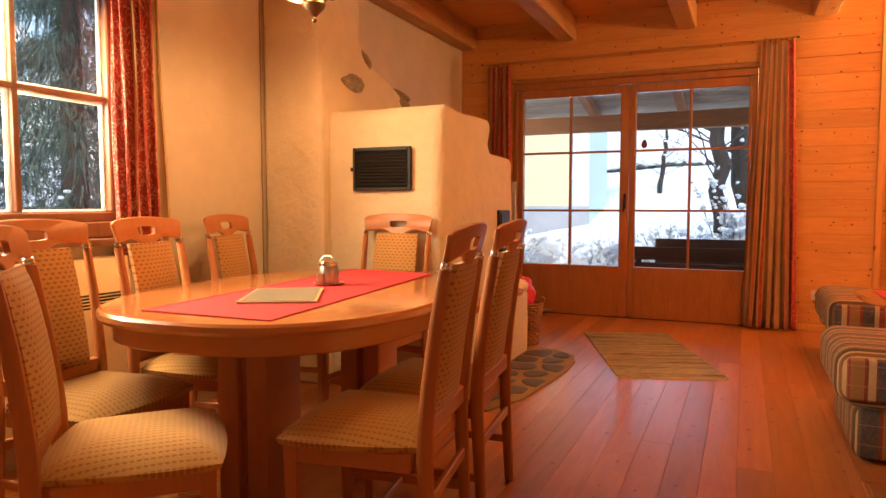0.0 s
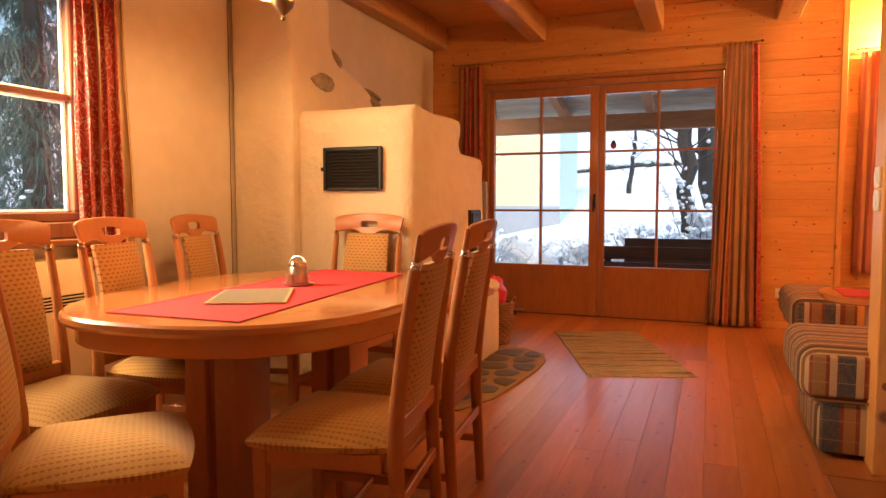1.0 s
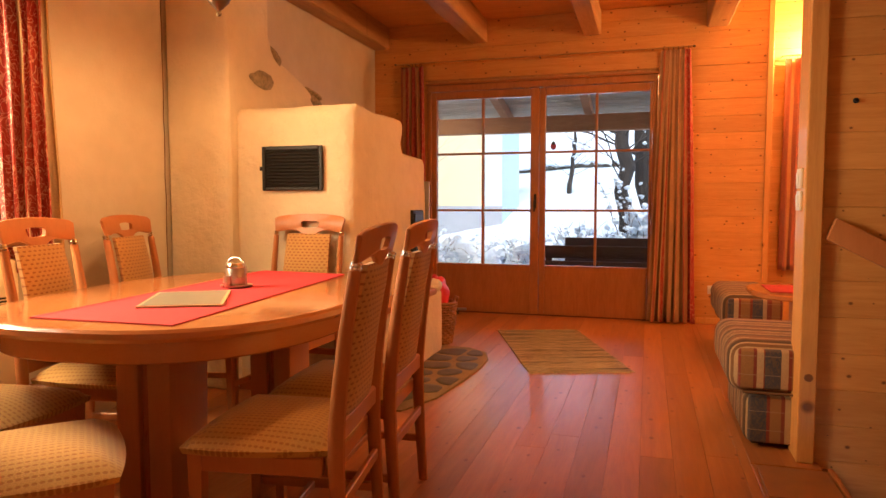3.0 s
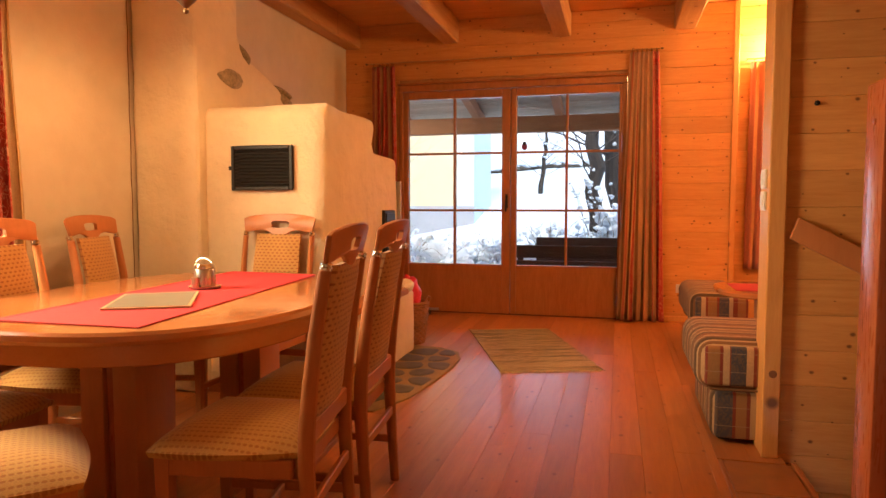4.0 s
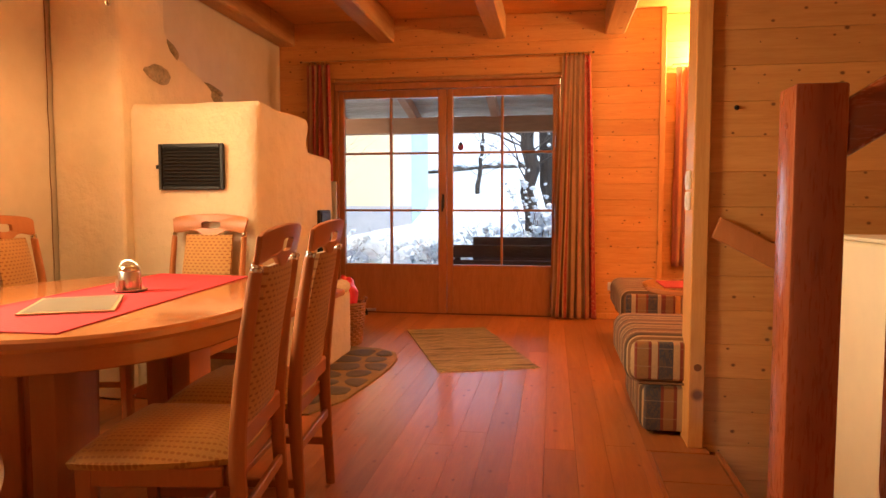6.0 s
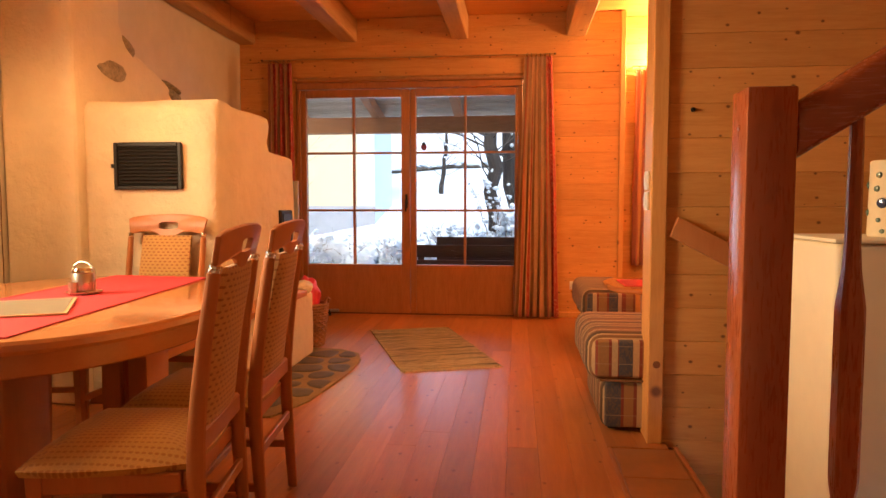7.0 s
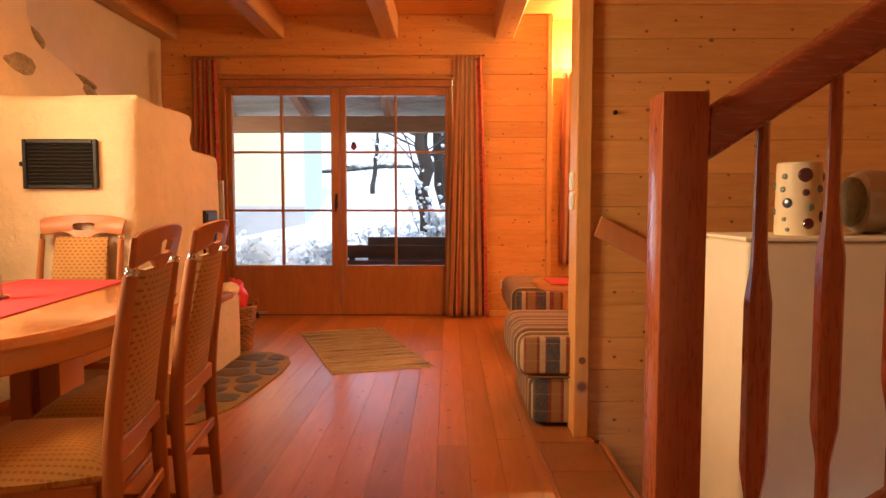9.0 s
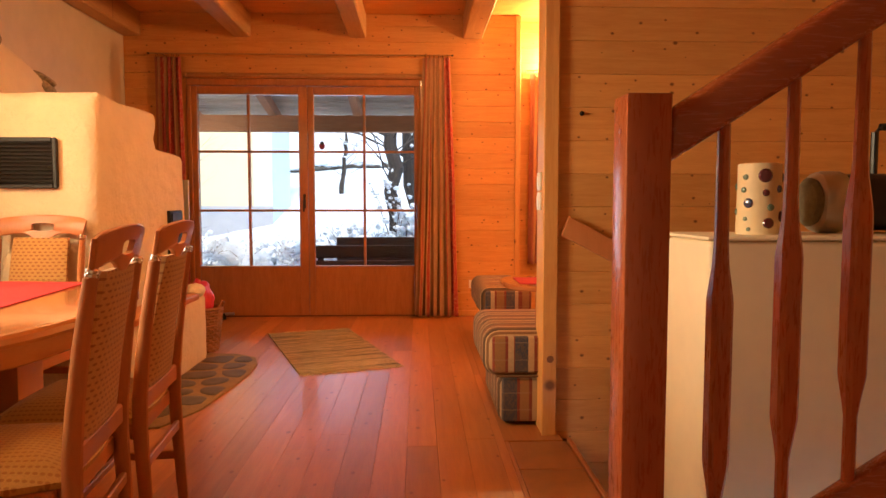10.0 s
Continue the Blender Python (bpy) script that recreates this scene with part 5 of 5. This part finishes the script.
fence, caps = bmesh.new(), bmesh.new()
rr = random.Random(9)
for i in range(110):
    x = -6 + i * 0.15 + rr.uniform(-0.05, 0.05)
    y = 22.0 + 0.08 * i
    z = ground_z(x, y)
    top = rr.uniform(0.05, 0.16)
    for bm_, dz, sx_, sz_ in ((fence, top * 0.5, 0.13, top * 0.55), (caps, top + 0.05, 0.15, 0.05)):
        c = bmesh.new()
        bmesh.ops.create_icosphere(c, subdivisions=2, radius=1.0)
        for v in c.verts:
            v.co *= 1 + 0.4 * noise.noise(v.co * 1.6 + Vector((i * 2.3, 0, dz)))
        moved(c, Matrix.Translation((x, y, z + dz)) @ Matrix.Diagonal((sx_ * rr.uniform(0.7, 1.4), 0.16, sz_, 1)))
        join(bm_, c)
sw_ = thing("stone_wall", "low dark wall half buried in snow on the hillside", "wall")
tagged(part("stones", fence, wall_stone, sw_), kind="stuff")
tagged(part("snow_cap", caps, snow, sw_), kind="stuff")


def bush(x, y, w, h, seed):
    r = random.Random(seed)
    th = thing("snowy_bush", "low bare bush loaded with snow", "bush", "garden bushes")
    z = ground_z(x, y) - 0.05
    b1, b2 = bmesh.new(), bmesh.new()
    for i in range(34):
        ang, ln = r.uniform(0, 6.28), r.uniform(0.45, 1.0)
        base = Vector((x + r.uniform(-0.3, 0.3) * w, y + r.uniform(-0.25, 0.25), z))
        pts = [base]
        for k_ in range(1, 5):
            f = k_ / 4
            pts.append(base + Vector((0.5 * w * math.cos(ang) * ln * f ** 1.3 + r.uniform(-0.03, 0.03), 0.35 * math.sin(ang) * f, h * ln * f ** 0.85 + r.uniform(-0.02, 0.02))))
        tube(pts, [0.007, 0.006, 0.005, 0.004, 0.002], 4, bm=b1)
        for k_ in range(2):
            q = pts[r.randint(2, 4)]
            tube([q, q + Vector((r.uniform(-0.12, 0.12), r.uniform(-0.1, 0.1), r.uniform(0.02, 0.14)))], [0.003, 0.0015], 4, bm=b1)
        for q in range(5):
            f = r.uniform(0.15, 1.0) * 4
            lo_, fr_ = min(3, int(f)), f - min(3, int(f))
            at = pts[lo_].lerp(pts[lo_ + 1], fr_)
            c = bmesh.new()
            bmesh.ops.create_icosphere(c, subdivisions=2, radius=1.0)
            for v in c.verts:
                v.co *= 1 + 0.55 * noise.noise(v.co * 1.9 + Vector((i * 3.1, q * 5.7, seed)))
            size = r.uniform(0.022, 0.075) * (1.15 - 0.5 * f / 4)
            moved(c, Matrix.Translation(at + Vector((r.uniform(-.03, .03), r.uniform(-.03, .03), size * 0.5))) @ pose(0, 0, 0, r.uniform(-25, 25), r.uniform(-25, 25), r.uniform(0, 360)) @ Matrix.Diagonal((size * r.uniform(1, 1.7), size * r.uniform(0.8, 1.2), size * 0.8, 1)))
            join(b2, c)
    for i in range(12):
        c = bmesh.new()
        bmesh.ops.create_icosphere(c, subdivisions=3, radius=1.0)
        for v in c.verts:
            v.co *= 1 + 0.3 * noise.noise(v.co * 2 + Vector((i, 0, seed))) + 0.16 * noise.noise(v.co * 6 + Vector((0, i, seed)))
        sz = r.uniform(0.12, 0.24)
        moved(c, Matrix.Translation((x + r.uniform(-0.45, 0.45) * w, y + r.uniform(-0.2, 0.2), z + r.uniform(0.0, 0.6) * h)) @ Matrix.Diagonal((sz * 1.2, sz, sz * 0.85, 1)))
        join(b2, c)
    tagged(part("twigs", b1, twig, th, smooth=False), kind="stuff")
    tagged(part("snow_load", b2, snow, th), kind="stuff")


bush(-0.12, 11.1, 0.9, 1.45, 40)
bush(0.35, 11.3, 0.9, 1.2, 41)
for i in range(13):
    bush(-4.6 + i * 0.58, 10.9 + 0.5 * math.sin(i * 2.1), 0.85, 0.62 + 0.16 * math.sin(i * 1.3), i)


def bare_tree(name, x, y, h, r0, seed, lean=0.0, snowy=True, label="bare snow-dusted tree in the garden"):
    r = random.Random(seed)
    th = thing(name, label, "tree", "garden trees")
    z0 = ground_z(x, y) - 0.1
    b, sn = bmesh.new(), bmesh.new()

    def grow(p, d, ln, rad, depth):
        pts, rads = [p], [rad]
        for i in range(4):
            d = (d + Vector((r.uniform(-0.22, 0.22), r.uniform(-0.22, 0.22), r.uniform(-0.05, 0.16)))).normalized()
            p = p + d * ln / 4
            pts.append(p)
            rads.append(rad * (1 - 0.14 * (i + 1)))
        tube(pts, rads, 7 if depth == 0 else 4, bm=b)
        if snowy and rad < 0.06:
            for q in pts[1:4]:
                if r.random() < 0.05:
                    c = bmesh.new()
                    bmesh.ops.create_icosphere(c, subdivisions=1, radius=1.0)
                    moved(c, Matrix.Translation(q + Vector((0, 0, rad))) @ Matrix.Diagonal((r.uniform(0.03, 0.09), 0.04, r.uniform(0.012, 0.03), 1)))
                    join(sn, c)
        if depth < 3:
            for i in range(4 if depth < 2 else 2):
                w, q = r.uniform(0, 6.28), pts[r.randint(1, 4)]
                nd = (d * 0.5 + Vector((math.cos(w), math.sin(w), r.uniform(-0.1, 0.6)))).normalized()
                grow(q, nd, ln * r.uniform(0.4, 0.62), rads[2] * 0.5, depth + 1)
    tr_ = part("trunk", tube([(x + lean * 0.6 * k_ / 9 + r0 * (r.uniform(-0.7, 0.7) if 0 < k_ < 9 else 0), y + r0 * r.uniform(-0.4, 0.4), z0 + h * 0.6 * k_ / 9) for k_ in range(10)], [r0 * (1.15 - 0.04 * k_) * r.uniform(0.9, 1.1) for k_ in range(10)], 12), bark, th)
    for i in range(4 if snowy else 0):
        f = r.uniform(0.05, 0.58)
        c = bmesh.new()
        bmesh.ops.create_icosphere(c, subdivisions=2, radius=1.0)
        for v in c.verts:
            v.co *= 1 + 0.9 * noise.noise(v.co * 1.7 + Vector((i * 2.7, seed, 0)))
        w = r.uniform(2.2, 5.2)
        moved(c, Matrix.Translation((x + lean * f + r0 * 0.95 * math.cos(w), y + r0 * 0.95 * math.sin(w), z0 + h * f)) @ Matrix.Diagonal((r0 * r.uniform(0.1, 0.35), r0 * 0.25, r0 * r.uniform(0.1, 0.4), 1)))
        join(sn, c)
    for i in range(12):
        w = r.uniform(0, 6.28)
        f = r.uniform(0.2, 0.6)
        grow(Vector((x + lean * f, y, z0 + h * f)), Vector((math.cos(w), math.sin(w) * 0.6, 0.5)).normalized(), h * 0.34, r0 * 0.13, 1)
    grow(Vector((x + lean * 0.55, y, z0 + h * 0.6)), Vector((lean * 0.1, 0, 1)), h * 0.4, r0 * 0.6, 0)
    tagged(part("branches", b, bark, th, smooth=False), kind="stuff")
    if len(sn.verts):
        tagged(part("snow_load", sn, snow, th), kind="stuff")


bare_tree("garden_tree", -0.36, 11.9, 6.0, 0.12, 3, lean=-0.25, label="thick dark tree trunk with snow on its branches")
bare_tree("garden_tree", -0.05, 12.6, 6.5, 0.14, 13, lean=-0.1, label="thick dark tree trunk with snow on its branches")
bare_tree("garden_tree", -2.1, 18.8, 2.7, 0.06, 7, lean=0.25, label="thin bare snow-dusted tree in the garden")
bare_tree("garden_tree", -4.45, 12.6, 3.0, 0.03, 21, label="thin bare shrub in front of the cream house", snowy=False)
bare_tree("garden_tree", 1.2, 19.0, 5.5, 0.10, 17, label="bare tree on the snowy slope")


def spruce(x, y, h, seed):
    r = random.Random(seed)
    th = thing("spruce_tree", "dark green spruce with drooping snow-dusted boughs", "tree", "spruces")
    z0 = -0.3
    part("trunk", tube([(x, y, z0), (x, y, z0 + h)], [0.16, 0.02], 10), bark, th)
    b, sn = bmesh.new(), bmesh.new()
    for k_ in range(190):
        f = r.uniform(0.04, 0.98) ** 0.9
        z, ln, w = z0 + h * f, (1 - f) * h * 0.26 + 0.15, r.uniform(0, 6.28)
        dx, dy = math.cos(w), math.sin(w)
        for s_ in range(9):
            t0 = (s_ + 0.5) / 9
            px, py, pz = x + dx * ln * t0, y + dy * ln * t0, z - 0.45 * ln * t0 ** 1.4
            for _ in range(11):
                ox, oy = r.uniform(-0.14, 0.14), r.uniform(-0.14, 0.14)
                dl = r.uniform(0.08, 0.26)
                a = Vector((px + ox, py + oy, pz))
                wd = r.uniform(0.005, 0.010) * Vector((math.cos(_ * 1.1), math.sin(_ * 1.1), 0))
                vs_ = [b.verts.new(a - wd), b.verts.new(a + wd), b.verts.new(a + Vector((ox * 0.9 + dx * 0.05, oy * 0.9 + dy * 0.05, -dl)))]
                b.faces.new(vs_)
            if r.random() < 0.035:
                c = bmesh.new()
                bmesh.ops.create_icosphere(c, subdivisions=1, radius=1.0)
                moved(c, Matrix.Translation((px, py, pz + 0.02)) @ Matrix.Diagonal((r.uniform(0.02, 0.06), r.uniform(0.02, 0.06), 0.022, 1)) @ pose(0, 0, 0, r.uniform(0, 90), r.uniform(0, 90), 0))
                join(sn, c)
    tagged(part("boughs", b, needle, th, smooth=False), kind="stuff")
    tagged(part("snow_load", sn, snow, th), kind="stuff")


for x, y, h, sd in ((-7.2, 5.6, 8.0, 1), (-8.6, 7.6, 9.5, 2), (-6.6, 8.4, 7.0, 3), (-9.5, 5.0, 9.0, 4), (-8.2, 3.2, 8.5, 5), (-11.5, 7.0, 10.0, 6), (-12.5, 9.5, 11.0, 7), (-11.0, 11.0, 10.0, 8), (-13.5, 6.0, 11.0, 9), (-15.0, 9.0, 12.0, 10), (-15.5, 12.0, 12.0, 11), (-9.8, 8.8, 9.0, 12), (-13.0, 13.0, 11.0, 14)):
    spruce(x, y, h, sd)

# ---- boards and floor pieces ----
def boards(parent, mat, x0, x1, y, z0, z1, step, start, normal, along):
    k = math.floor((z0 - start) / step)
    while start + k * step < z1 - 0.01:
        a, c = max(z0, start + k * step), min(z1, start + (k + 1) * step)
        k += 1
        if c - a > 0.02:
            mid = (x0 + x1) / 2
            at = (mid, y, (a + c) / 2) if abs(normal[1]) > 0.5 else (y, mid, (a + c) / 2)
            plank("board", parent, mat, at, x1 - x0, c - a - 0.001, 0.022, normal, along, 0.0025)


boards(wall_north, board_x, WALL_X + 0.002, DOOR[0] - 0.002, WALL_Y + 0.022, 0, 2.351, 0.1512, 0.085, (0, -1, 0), (1, 0, 0))
boards(wall_north, board_x, DOOR[1] + 0.002, 0.985, WALL_Y + 0.022, 0, 2.351, 0.1512, 0.085, (0, -1, 0), (1, 0, 0))
boards(wall_north, board_x, WALL_X + 0.002, 0.985, WALL_Y + 0.022, 2.353, CEIL - 0.002, 0.1512, 0.085, (0, -1, 0), (1, 0, 0))
boards(wk, board_x, 0.995, NOOK_X - 0.002, NOOK_Y + 0.022, 0, CEIL - 0.002, 0.1512, 0.085, (0, -1, 0), (1, 0, 0))
boards(we, board_y, 3.41, NOOK_Y - 0.002, NOOK_X + 0.022, 0, CEIL - 0.002, 0.1512, 0.085, (-1, 0, 0), (0, 1, 0))
boards(ws, board_x, 0.622, 2.99, STAIR_Y + 0.022, -1.2, CEIL - 0.002, 0.1535, 1.242, (0, -1, 0), (1, 0, 0))

rf = random.Random(11)
x = -2.79
while x < NOOK_X:
    width = min(0.137, NOOK_X - x)
    if x < 0.401 < x + width:
        width = 0.402 - x
    lo = -1.68 if x < 0.401 else 3.19 if x < 0.6 else 3.41
    y = lo - rf.uniform(0, 1.6) if lo < 0 else lo
    while y < WALL_Y:
        length = rf.choice((2.6, 3.4, 4.2, 5.0))
        a, c = max(lo, y), min(WALL_Y + 0.02, y + length)
        if c - a > 0.1:
            plank("floor_plank", floor, floor_wood, (x + width / 2, (a + c) / 2, -0.022), c - a - 0.0008, width - 0.0008, 0.022, (0, 0, 1), (0, 1, 0), 0.0008)
        y += length
    x += width
x = 0.722
while x < 2.98:
    plank("floor_plank", floor, floor_wood, (x + 0.0685, -0.055, -0.022), 3.28, 0.1358, 0.022, (0, 0, 1), (0, 1, 0), 0.0012)
    x += 0.137
for i in range(14):
    y = 3.185 - 0.332 * i
    plank("floor_tile", floor, tile_clay, (0.558, y - 0.166, -0.022), 0.27, 0.326, 0.020, (0, 0, 1), (1, 0, 0), 0.003)
plank("edge_strip", floor, floor_wood, (0.412, 0.76, -0.022), 4.85, 0.018, 0.022, (0, 0, 1), (0, 1, 0), 0.003)
plank("edge_strip", floor, chair_wood, (0.707, 2.42, -0.022), 1.55, 0.020, 0.03, (0, 0, 1), (0, 1, 0), 0.003)
